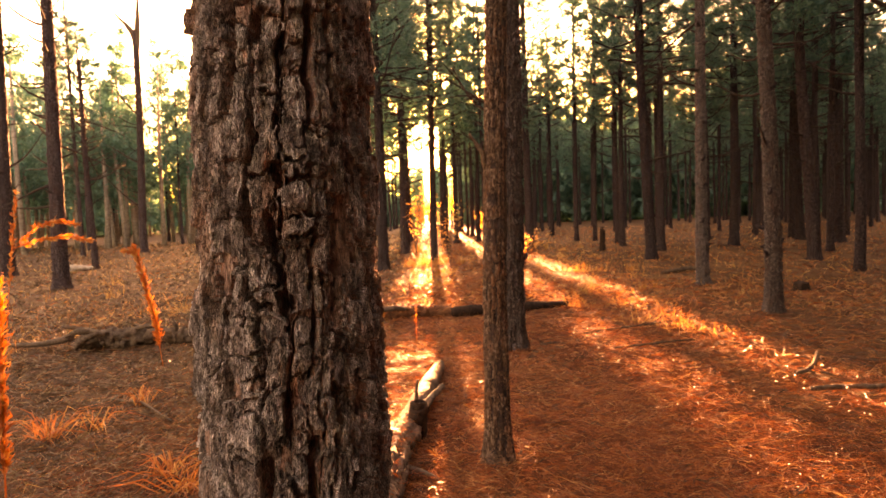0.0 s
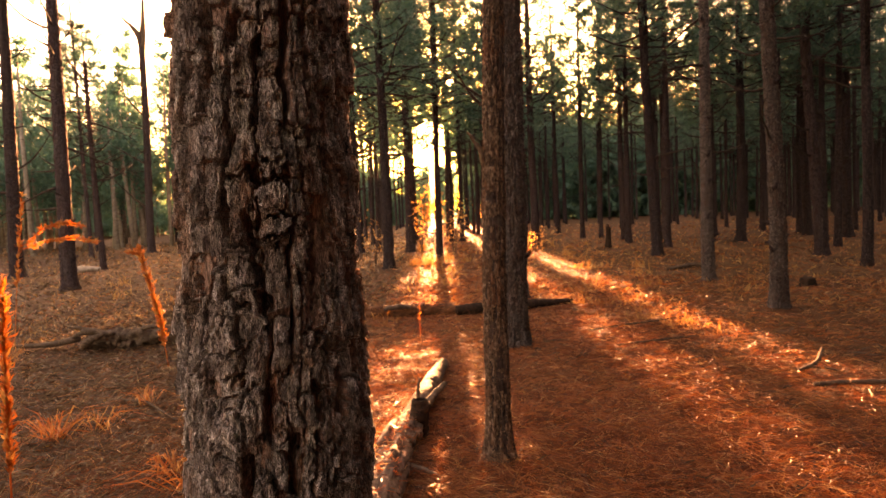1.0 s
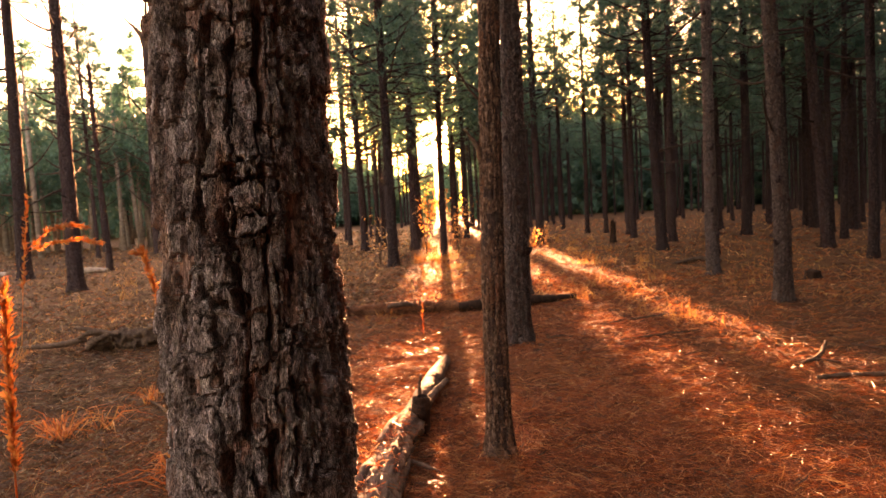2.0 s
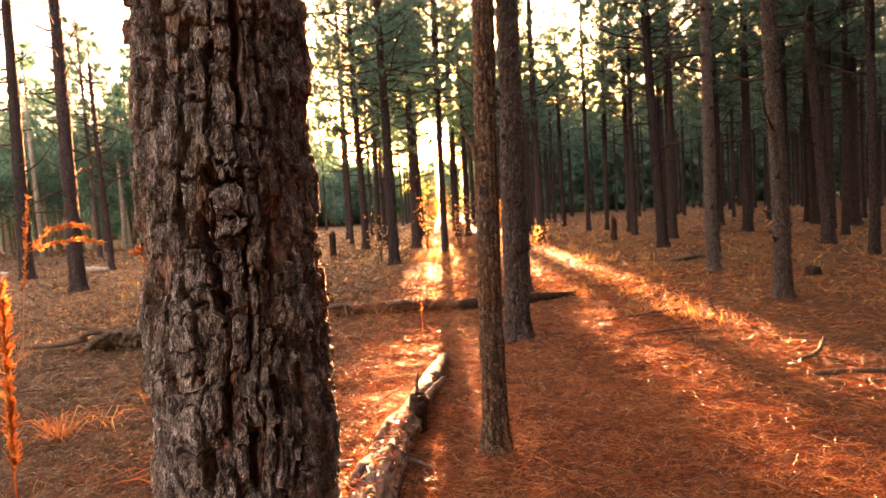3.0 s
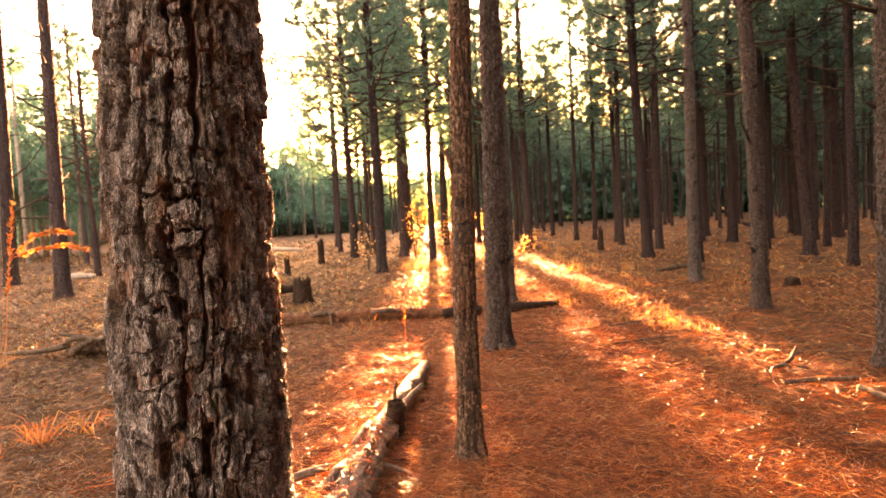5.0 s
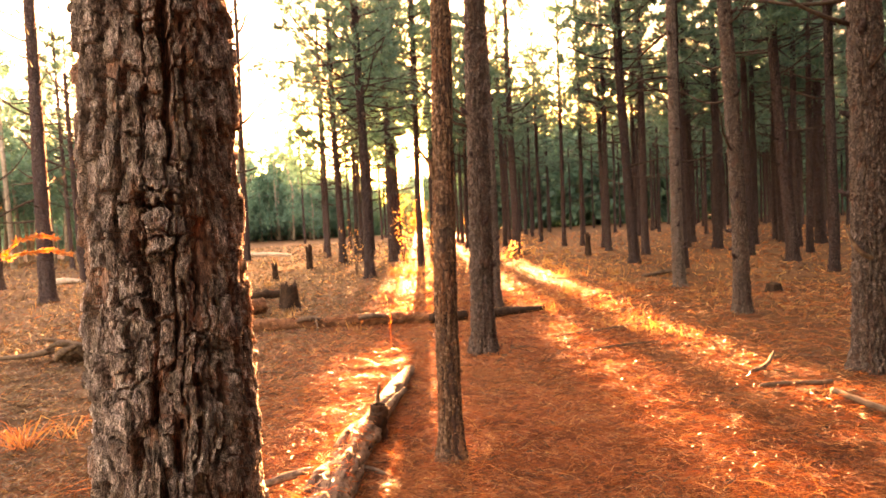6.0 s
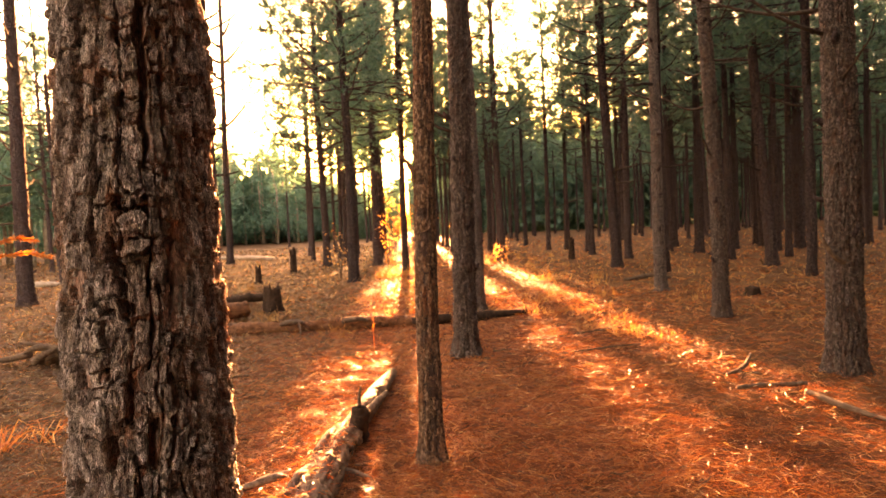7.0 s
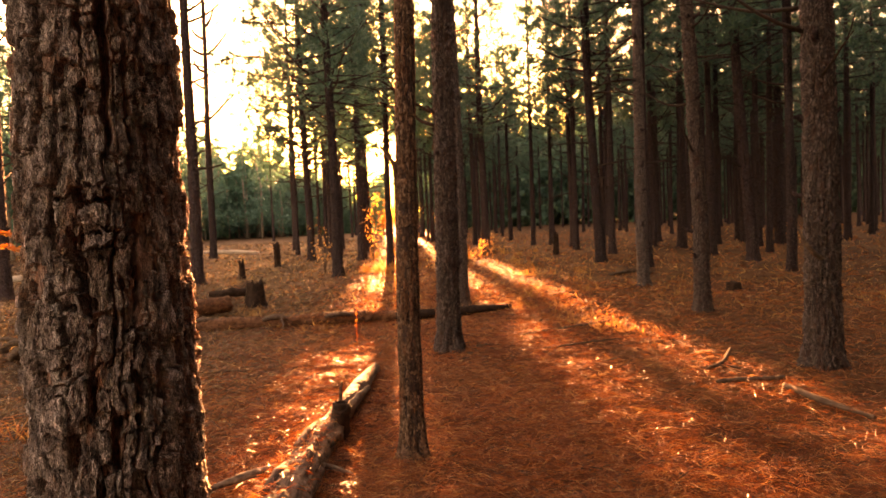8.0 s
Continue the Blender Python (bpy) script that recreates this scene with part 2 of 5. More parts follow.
def hash3(ix, iy, iz, seed):
    h = (ix * 374761393 + iy * 668265263 + iz * 2147483647 + seed * 1274126177) & 0xFFFFFFFF
    h = ((h ^ (h >> 13)) * 1274126177) & 0xFFFFFFFF
    h = ((h ^ (h >> 16)) * 2246822519) & 0xFFFFFFFF
    return ((h ^ (h >> 15)) & 0xFFFFFF) / 16777215.0


def vnoise(x, y, z, seed=0):
    """Smooth noise from 0 to 1."""
    x, y, z = np.broadcast_arrays(x, y, z)
    ix, iy, iz = (np.floor(a).astype(np.int64) for a in (x, y, z))
    fx, fy, fz = x - ix, y - iy, z - iz
    fx, fy, fz = (f * f * (3 - 2 * f) for f in (fx, fy, fz))
    out = 0
    for a in (0, 1):
        for b in (0, 1):
            for c in (0, 1):
                w = (fx if a else 1 - fx) * (fy if b else 1 - fy) * (fz if c else 1 - fz)
                out = out + w * hash3(ix + a, iy + b, iz + c, seed)
    return out


def fbm(x, y, z, octaves, seed=0):
    out, amp, total = 0, 1.0, 0.0
    for o in range(octaves):
        out = out + amp * vnoise(x * 2 ** o, y * 2 ** o, z * 2 ** o, seed + o * 17)
        total += amp
        amp *= 0.55
    return out / total


def ground_z(x, y):
    """Height of the forest floor: slow waves, and small mounds of litter near the path."""
    x, y = np.asarray(x, float), np.asarray(y, float)
    near = np.exp(-(np.hypot(x, y - 8) / 40) ** 2)
    mounds = np.exp(-(np.hypot(x, y - 8) / 16) ** 4)
    return near * 0.07 * (fbm(x * 0.6 + 50, y * 0.6 + 50, 0.5, 3, 5) - 0.5) + mounds * 0.085 * (fbm(x * 3.4 + 9, y * 3.4 + 9, 0.3, 4, 8) - 0.5) + mounds * 0.05 * (fbm(x * 9 + 3, y * 9 + 3, 0.7, 3, 18) - 0.5)


def cells(cu, cv, count_u, seed):
    """Stretched cells on a cylinder that closes after count_u cells: distance to the border, a number and a tilt for each cell."""
    iu, iv = np.floor(cu).astype(np.int64), np.floor(cv).astype(np.int64)
    f1 = np.full(cu.shape, 9.0)
    f2 = np.full(cu.shape, 9.0)
    ident = np.zeros(cu.shape)
    du = np.zeros(cu.shape)
    dv = np.zeros(cu.shape)
    for a in (-1, 0, 1):
        for b in (-1, 0, 1):
            gu, gv = iu + a, iv + b
            wu = np.mod(gu, count_u)
            px = gu + 0.15 + 0.7 * hash3(wu, gv, 0 * gv, seed)
            py = gv + 0.05 + 0.9 * hash3(wu, gv, 0 * gv + 7, seed)
            ex, ey = cu - px, cv - py
            d = np.maximum(np.abs(ex) * 1.1, np.abs(ey)) * 0.6 + np.hypot(ex, ey) * 0.4
            near = d < f1
            f2 = np.where(near, f1, np.minimum(f2, d))
            ident = np.where(near, hash3(wu, gv, 0 * gv + 13, seed), ident)
            du, dv = np.where(near, ex, du), np.where(near, ey, dv)
            f1 = np.where(near, d, f1)
    return f2 - f1, ident, du, dv


def sstep(a, b, x):
    t = np.clip((x - a) / (b - a), 0, 1)
    return t * t * (3 - 2 * t)


def plates_1d(v, col, seed):
    """Irregular rows of plates within each column: a number for the plate, and the distance to its ends."""
    i = np.floor(v).astype(np.int64)
    best = np.full(v.shape, 9.0)
    second = np.full(v.shape, 9.0)
    ident = np.zeros(v.shape)
    away = np.zeros(v.shape)
    for a in (-1, 0, 1):
        c = i + a + 0.1 + 0.8 * hash3(col, i + a, 0 * i + 3, seed)
        d = np.abs(v - c)
        near = d < best
        second = np.where(near, best, np.minimum(second, d))
        ident = np.where(near, hash3(col, i + a, 0 * i + 5, seed), ident)
        away = np.where(near, v - c, away)
        best = np.where(near, d, best)
    return ident, second - best, away


def bark_height(th, z, r, seed, wide, tall):
    """Relief of scaly bark on trunks farther off, from 0 in the furrows to about 1 on the plates."""
    count = max(6, round(2 * math.pi * r / wide))
    k = 1 / wide
    wu = (fbm(np.cos(th) * r * k * 0.5, np.sin(th) * r * k * 0.5, z * k * 0.35, 3, seed) - 0.5) * 0.9
    edge, ident, du, dv = cells(th / (2 * math.pi) * count + wu, z / tall, count, seed)
    return sstep(0.02, 0.2, edge) * (0.45 + 0.5 * ident - 0.3 * dv)


def plate_layer(u, z, r, wide, tall, seed):
    """Irregular plates in columns on a cylinder: a number for each plate, the metres to its side and to its ends, and the height on it from -0.5 to 0.5."""
    count = max(5, round(2 * math.pi * r / wide))
    cu = u / (2 * math.pi * r) * count
    col = np.mod(np.floor(cu).astype(np.int64), count)
    fu = cu - np.floor(cu)
    ident, ends, away = plates_1d(z / tall + 7 * hash3(col, 0 * col, 0 * col, seed), col, seed)
    return ident, np.minimum(fu, 1 - fu) * wide, ends * tall * 0.5, away, fu - 0.5


def layered_bark(th, z, r, seed):
    """Relief of old pine bark, about 0 to 1 (furrows below 0): torn plates of several thin layers lying on one another, with open furrows between the columns."""
    cx, sy = np.cos(th) * r, np.sin(th) * r

    def wob(size, stretch, octaves, k):
        return fbm(cx / size + 40, sy / size + 40, z / (size * stretch) + 40, octaves, seed + k) - 0.5

    slow_u, slow_z = wob(0.09, 2.2, 2, 1) * 0.06, wob(0.06, 1.0, 2, 2) * 0.05
    torn_u, torn_z = wob(0.014, 2.2, 3, 3) * 0.022, wob(0.012, 1.0, 3, 4) * 0.026
    u = th * r + slow_u
    v = z + slow_z

    def split(du, dz, k):
        """Sudden steps, as where the bark has split along its grain and broken across it."""
        iu, iz = np.floor((u + 0.4 * torn_u) / du).astype(np.int64), np.floor((v + 0.4 * torn_z) / dz).astype(np.int64)
        return hash3(iu, iz, 0 * iu + k, seed + 90) - 0.5

    torn_u = 0.7 * torn_u + 0.008 * split(0.030, 0.018, 1)
    torn_z = 0.7 * torn_z + 0.014 * split(0.014, 0.040, 2)
    patch = wob(0.06, 2.2, 2, 5)
    # thick columns with open furrows between them
    ident, side, ends, away, across = plate_layer(u + 0.8 * torn_u, v + torn_z, r, 0.043, 0.15, seed)
    h = 0.02 + 0.12 * ident - 0.06 * away
    width = 0.0022 + 0.0080 * sstep(-0.08, 0.16, wob(0.03, 3.0, 2, 6)) * (0.4 + ident)
    furrow = (1 - sstep(width * 0.7, width * 1.1, side)) * sstep(-0.07, 0.0, wob(0.035, 1.3, 2, 7))
    # layers of plates, each torn at its rim, cracked free of its neighbours and standing out most at its lower end
    crack = 0 * h
    loose = sstep(-0.06, 0.06, wob(0.02, 1.5, 2, 10))
    for k, (wide, tall, rate, step, tear, tilt) in enumerate(((0.050, 0.105, 0.30, 0.26, 0.9, 0.10), (0.040, 0.075, 0.46, 0.19, 1.1, 0.08), (0.030, 0.050, 0.54, 0.13, 1.2, 0.05), (0.019, 0.034, 0.60, 0.07, 1.1, 0.02))):
        ident, side, ends, away, across = plate_layer(u + tear * torn_u + 0.011 * k, v + tear * torn_z, r, wide, tall, seed + 50 + k)
        there = (ident + 0.8 * patch > rate) & (side > 0.0014) & (ends > 0.0016)
        h = h + there * (step * (0.85 + 0.3 * ident) - tilt * away)
        if k < 2:
            rim = 1 - sstep(0.0012, 0.0030, np.minimum(side, 0.8 * ends))
            crack = np.maximum(crack, rim * (loose if k else 1 - 0.5 * loose) * (ident > 0.25))
    h = h + 0.14 - 0.55 * crack
    rough = sstep(0.30, 0.45, h)
    # thin eroded laminae on the outer plates, long fibres on the inner layer
    q = 6.0 * fbm(cx / 0.011 + 9, sy / 0.011 + 9, z / 0.020, 3, seed + 71)
    lam = np.floor(q) + sstep(0.40, 0.56, q - np.floor(q))
    h = h + rough * 0.05 * (lam - 3.0)
    h = h + (0.04 + 0.04 * rough) * wob(0.0045, 5.0, 2, 8) + 0.06 * rough * wob(0.0035, 1.6, 2, 9)
    return np.where(furrow > 0, h * (1 - furrow) - 1.0 * furrow, h)


def trunk_mesh(name, seed, r0, r1, height, zs, nu, lean, depth, mat, wide=0.05, tall=0.12, flare=0.35, bend=0.0, top=True, th=None, inner=None, relief=None):
    """A tapered trunk with bark relief; lean is sideways metres per metre of height."""
    zs = np.asarray(zs, float)
    th = np.linspace(0, 2 * math.pi, nu, endpoint=False) if th is None else th
    T, Z = np.meshgrid(th, zs)
    R = r0 + (r1 - r0) * np.clip(Z / height, 0, 1)
    roots = 1 + 0.35 * np.sin(T * 5 + seed) + 0.25 * np.sin(T * 3 + seed * 2)
    R = R * (1 + flare * np.exp(-np.clip(Z, 0, None) / 0.16) * roots)
    R = R * (1 + 0.05 * (vnoise(np.cos(T) * 1.3 + 9, np.sin(T) * 1.3 + 9, Z * 2.2, seed) - 0.5))
    H = relief if relief is not None else bark_height(T, Z, r0, seed, wide, tall)
    R = R + depth * (H - 0.55)
    ox = lean * Z + bend * np.sin(Z * 0.55 + seed) * np.clip(Z, 0, 1)
    oy = bend * np.cos(Z * 0.47 + seed * 1.7) * np.clip(Z, 0, 1)
    V = np.stack([R * np.cos(T) + ox, R * np.sin(T) + oy, Z], -1).reshape(-1, 3)
    i = np.arange(len(zs) - 1)[:, None] * nu
    j = np.arange(nu)[None, :]
    jn = (j + 1) % nu
    Q = np.stack([i + j, i + jn, i + nu + jn, i + nu + j], -1).reshape(-1, 4)
    faces = [Q]
    if top:
        V = np.vstack([V, [[ox[-1, 0], oy[-1, 0], zs[-1] + r1 * 0.5]]])
        b = (len(zs) - 1) * nu
        faces.append(np.stack([b + j[0], b + jn[0], np.full(nu, len(V) - 1)], -1))
    me = mesh_np(name, V, faces, mat, smooth=not inner)
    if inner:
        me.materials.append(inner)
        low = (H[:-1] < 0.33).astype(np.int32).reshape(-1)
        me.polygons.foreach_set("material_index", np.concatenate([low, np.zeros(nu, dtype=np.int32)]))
    return me


class Soup:
    """Points and faces gathered from many small pieces."""

    def __init__(self):
        self.v, self.q, self.t, self.n = [], [], [], 0

    def tube(self, pts, radii, sides=6):
        pts = np.asarray(pts, float)
        d = np.gradient(pts, axis=0)
        d /= np.linalg.norm(d, axis=1)[:, None] + 1e-9
        up = np.array([0.0, 0.0, 1.0]) if abs(d[0, 2]) < 0.8 else np.array([1.0, 0.0, 0.0])
        a = np.cross(d, up)
        a /= np.linalg.norm(a, axis=1)[:, None] + 1e-9
        b = np.cross(d, a)
        ang = np.linspace(0, 2 * math.pi, sides, endpoint=False)
        ring = a[:, None, :] * np.cos(ang)[None, :, None] + b[:, None, :] * np.sin(ang)[None, :, None]
        V = pts[:, None, :] + ring * np.asarray(radii, float)[:, None, None]
        i = np.arange(len(pts) - 1)[:, None] * sides
        j = np.arange(sides)[None, :]
        jn = (j + 1) % sides
        self.q.append(np.stack([i + j, i + jn, i + sides + jn, i + sides + j], -1).reshape(-1, 4) + self.n)
        V = np.vstack([V.reshape(-1, 3), pts[:1], pts[-1:]])
        k = (len(pts) - 1) * sides
        self.t.append(np.stack([jn[0], j[0], np.full(sides, len(V) - 2)], -1) + self.n)
        self.t.append(np.stack([k + j[0], k + jn[0], np.full(sides, len(V) - 1)], -1) + self.n)
        self.v.append(V)
        self.n += len(V)

    def blades(self, base, tip, width, bow=None, rng=None):
        """Thin pointed triangles from base to tip; with bow, bent strips."""
        base, tip = np.asarray(base, float), np.asarray(tip, float)
        n = len(base)
        d = tip - base
        side = np.cross(d, rng.normal(size=(n, 3)))
        side /= np.linalg.norm(side, axis=1)[:, None] + 1e-9
        side *= (np.asarray(width) * 0.5 * np.ones(n))[:, None]
        if bow is None:
            V = np.stack([base - side, base + side, tip], 1)
            self.t.append(np.arange(n * 3).reshape(-1, 3) + self.n)
            self.v.append(V.reshape(-1, 3))
            self.n += n * 3
        else:
            mid = (base + tip) / 2 + bow
            V = np.stack([base - side, base + side, mid + side, mid - side, tip], 1)
            k = np.arange(n)[:, None] * 5 + self.n
            self.q.append(k + np.array([[0, 1, 2, 3]]))
            self.t.append(k + np.array([[3, 2, 4]]))
            self.v.append(V.reshape(-1, 3))
            self.n += n * 5

    def mesh(self, name, mat, smooth=True):
        faces = ([np.vstack(self.q)] if self.q else []) + ([np.vstack(self.t)] if self.t else [])
        return mesh_np(name, np.vstack(self.v), faces, mat, smooth)


# ---- ground ----
def graded(a, b, fine, far, k=1.35):
    mid = np.arange(a, b + 1e-6, fine)
    out, step, p = [], fine, 0.0
    while p < far:
        step *= k
        p += step
        out.append(p)
    out = np.array(out)
    return np.concatenate([(a - out)[::-1], mid, b + out])


GX, GY = graded(-6, 7, 0.05, 3000), graded(2, 13, 0.05, 3000)
XX, YY = np.meshgrid(GX, GY)
ZZ = ground_z(XX, YY)
idx = np.arange(len(GX) * len(GY)).reshape(len(GY), len(GX))
quads = np.stack([idx[:-1, :-1], idx[:-1, 1:], idx[1:, 1:], idx[1:, :-1]], -1).reshape(-1, 4)
ground = new("ground", mesh_np("ground", np.stack([XX, YY, ZZ], -1).reshape(-1, 3), [quads], M_GROUND))
tagged(ground, "forest floor covered with rust-brown fallen pine needles", "ground", kind="structure")


# ---- pines ----
def dead_branch_mesh(seed, length):
    rng = np.random.default_rng(seed)
    s = Soup()
    n = 6
    t = np.linspace(0, 1, n)
    sag = rng.uniform(-0.45, 0.55)
    pts = np.stack([t * length, np.cumsum(rng.normal(0, 0.03, n)) * length * 0.6, sag * length * t ** 1.6 + np.cumsum(rng.normal(0, 0.02, n)) * length], -1)
    pts[0] = (-0.03, 0, 0)
    s.tube(pts, np.linspace(0.024, 0.007, n) * (0.6 + length * 0.4), 4)
    for k in range(int(2 + length * 2)):
        i = rng.integers(2, n - 1)
        d = np.array([rng.uniform(0.3, 1), rng.uniform(-1, 1), rng.uniform(-0.4, 0.7)])
        L = rng.uniform(0.15, 0.45) * length
        q = pts[i] + np.linspace(0, 1, 3)[:, None] * d * L + np.cumsum(rng.normal(0, 0.02, (3, 3)), 0) * L
        q[0] = pts[i]
        s.tube(q, np.linspace(0.010, 0.004, 3) * (0.6 + length * 0.4), 3)
    return s.mesh("dead_branch", M_TWIG)


BRANCHES = [dead_branch_mesh(40 + k, L) for k, L in enumerate((0.4, 0.8, 1.1, 1.4, 1.7, 0.6))]


def stub_mesh(seed):
    rng = np.random.default_rng(seed)
    s = Soup()
    L = rng.uniform(0.05, 0.13)
    s.tube([(-0.03, 0, 0), (L * 0.5, 0.005, 0.01), (L, 0.01, 0.02 + rng.uniform(-0.02, 0.03))], (0.042, 0.026, 0.016), 7)
    return s.mesh("branch_stub", M_BARK_SHADED)


STUBS = [stub_mesh(60 + k) for k in range(4)]


def crown_mesh(seed, height, radius, limbs=36, tufts=8, blades=11, size=0.34, width=0.062):
    """A pine crown: limbs with upturned ends and tufts of long needles, uneven and open."""
    rng = np.random.default_rng(seed)
    s = Soup()
    s.tube([(0, 0, -1.0), (0.03, 0, height * 0.4), (0, 0.02, height * 0.97)], (0.10, 0.06, 0.012), 7)
    bases, tips = [], []
    for k in range(limbs):
        f = (k + rng.uniform(0, 1)) / limbs
        z0 = height * (0.02 + 0.93 * f)
        L = radius * (1.0 - 0.72 * f) * rng.uniform(0.55, 1.15)
        a = k * 2.39996 + rng.uniform(-0.5, 0.5)
        rise = rng.uniform(0.0, 0.55) + 0.5 * f
        t = np.linspace(0, 1, 4)
        out = np.stack([np.cos(a) * t * L, np.sin(a) * t * L, z0 + rise * L * t ** 1.5 - 0.12 * L * t], -1)
        out[1:] += np.cumsum(rng.normal(0, 0.04 * L, (3, 3)), 0)
        s.tube(out, np.linspace(0.035, 0.008, 4) * (1.2 - 0.6 * f), 3)
        for j in range(tufts):
            u = 1 - rng.uniform(0, 0.75) ** 1.5
            c = np.array([np.interp(u, t, out[:, q]) for q in range(3)]) + rng.normal(0, 0.16 * L, 3) * (1, 1, 0.55)
            ahead = np.array([np.cos(a), np.sin(a), 0.6])
            d = rng.normal(size=(blades, 3)) + ahead * 0.8
            d /= np.linalg.norm(d, axis=1)[:, None]
            bases.append(np.repeat(c[None], blades, 0) + d * 0.02)
            tips.append(c + d * size * rng.uniform(0.7, 1.25, (blades, 1)))
    wood = sum(len(q) for q in s.q)
    s.blades(np.vstack(bases), np.vstack(tips), width, None, rng)
    me = s.mesh("crown", M_GREEN, smooth=False)
    me.materials.append(M_BARK_SHADED)
    index = np.zeros(len(me.polygons), dtype=np.int32)
    index[:wood] = 1
    me.polygons.foreach_set("material_index", index)
    return me


CROWNS = [crown_mesh(80 + k, h, r) for k, (h, r) in enumerate(((7.5, 2.2), (6.5, 1.9), (8.5, 2.4), (7.0, 2.6), (6.0, 1.7)))]
CROWNS_MID = [crown_mesh(90 + k, h, r, 76, 17, 14, 0.25, 0.027) for k, (h, r) in enumerate(((9.0, 2.5), (8.0, 2.3), (9.5, 2.7), (8.5, 2.9), (7.0, 2.0)))]
CROWNS_MID.append(crown_mesh(97, 9.5, 4.3, 90, 16, 14, 0.27, 0.027))
TREE_RNG = random.Random(4)


def pine_trunk(seed, r0, rt, height, zs, nu, lean, depth, mat, wide, tall):
    if nu < 72:
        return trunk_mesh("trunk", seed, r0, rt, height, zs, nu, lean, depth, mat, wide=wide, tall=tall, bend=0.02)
    T, Z = np.meshgrid(np.linspace(0, 2 * math.pi, nu, endpoint=False), zs)
    return trunk_mesh("trunk", seed, r0, rt, height, zs, nu, lean, depth, mat, bend=0.02, inner=M_BARK_UNDER_SHADED, relief=np.maximum(layered_bark(T, Z, r0, seed), -0.45))


def pine(x, y, r0, lean, height, label, crown=None, crown_base=7.0, nu=44, seen=8.0, step=0.045, depth=0.02, seed=1, dead=8, stubs=6, group="", first_dead=2.6, wide=0.06, tall=0.13, mat=None, tip=0.25):
    tree = thing("pine_tree", x, y, label, "tree", group)
    zs = np.concatenate([np.arange(-0.12, seen, step), np.linspace(seen, height, 14)[1:]])
    rt = max(0.03, r0 * tip)
    part("trunk", pine_trunk(seed, r0, rt, height, zs, nu, lean, depth, mat or M_BARK_SHADED, wide, tall), tree)
    rng = random.Random(seed)
    for k in range(stubs):
        z = rng.uniform(0.5, min(seen, 6))
        a = rng.uniform(0, 360)
        rr = (r0 + (rt - r0) * z / height) * 0.95
        m = Matrix.Translation((lean * z, 0, z)) @ pose(0, 0, 0, 0, 0, a) @ pose(rr, 0, 0, 0, rng.uniform(-40, 5), 0)
        part("branch_stub", STUBS[k % 4], tree, m)
    for k in range(dead):
        z = first_dead + (crown_base + 1.0 - first_dead) * (k + rng.random()) / max(1, dead)
        a = rng.uniform(0, 360)
        rr = (r0 + (rt - r0) * z / height) * 0.9
        m = Matrix.Translation((lean * z, 0, z)) @ pose(0, 0, 0, 0, 0, a) @ pose(rr, 0, 0, 0, rng.uniform(-30, 15), 0)
        part("dead_branch", BRANCHES[rng.randrange(6)], tree, m)
    if crown is not None:
        part("crown", (CROWNS_MID if nu > 18 and y > 15 else CROWNS)[crown], tree, Matrix.Translation((lean * crown_base, 0, crown_base)) @ pose(0, 0, 0, 0, 0, rng.uniform(0, 360)))
    return tree


# the big trunk close to the path, finest on the side that the path passes
near_tree = thing("pine_tree", -0.264, 1.182, "large pine trunk with deeply furrowed grey-brown scaly bark", "tree")
NZ = np.concatenate([np.arange(-0.12, 1.06, 0.02), np.arange(1.07, 2.16, 0.0016), np.arange(2.17, 5, 0.03), np.linspace(5, 15, 20)])
NT = np.radians(np.concatenate([np.linspace(-195, 15, 430, endpoint=False), np.linspace(15, 165, 50, endpoint=False)]))
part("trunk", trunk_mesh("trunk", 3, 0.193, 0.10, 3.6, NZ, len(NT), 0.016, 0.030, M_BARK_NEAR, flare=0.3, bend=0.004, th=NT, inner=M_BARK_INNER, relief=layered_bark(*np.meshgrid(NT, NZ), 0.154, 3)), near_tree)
part("crown", CROWNS[2], near_tree, pose(0.11, 0, 7.0, 0, 0, 40))

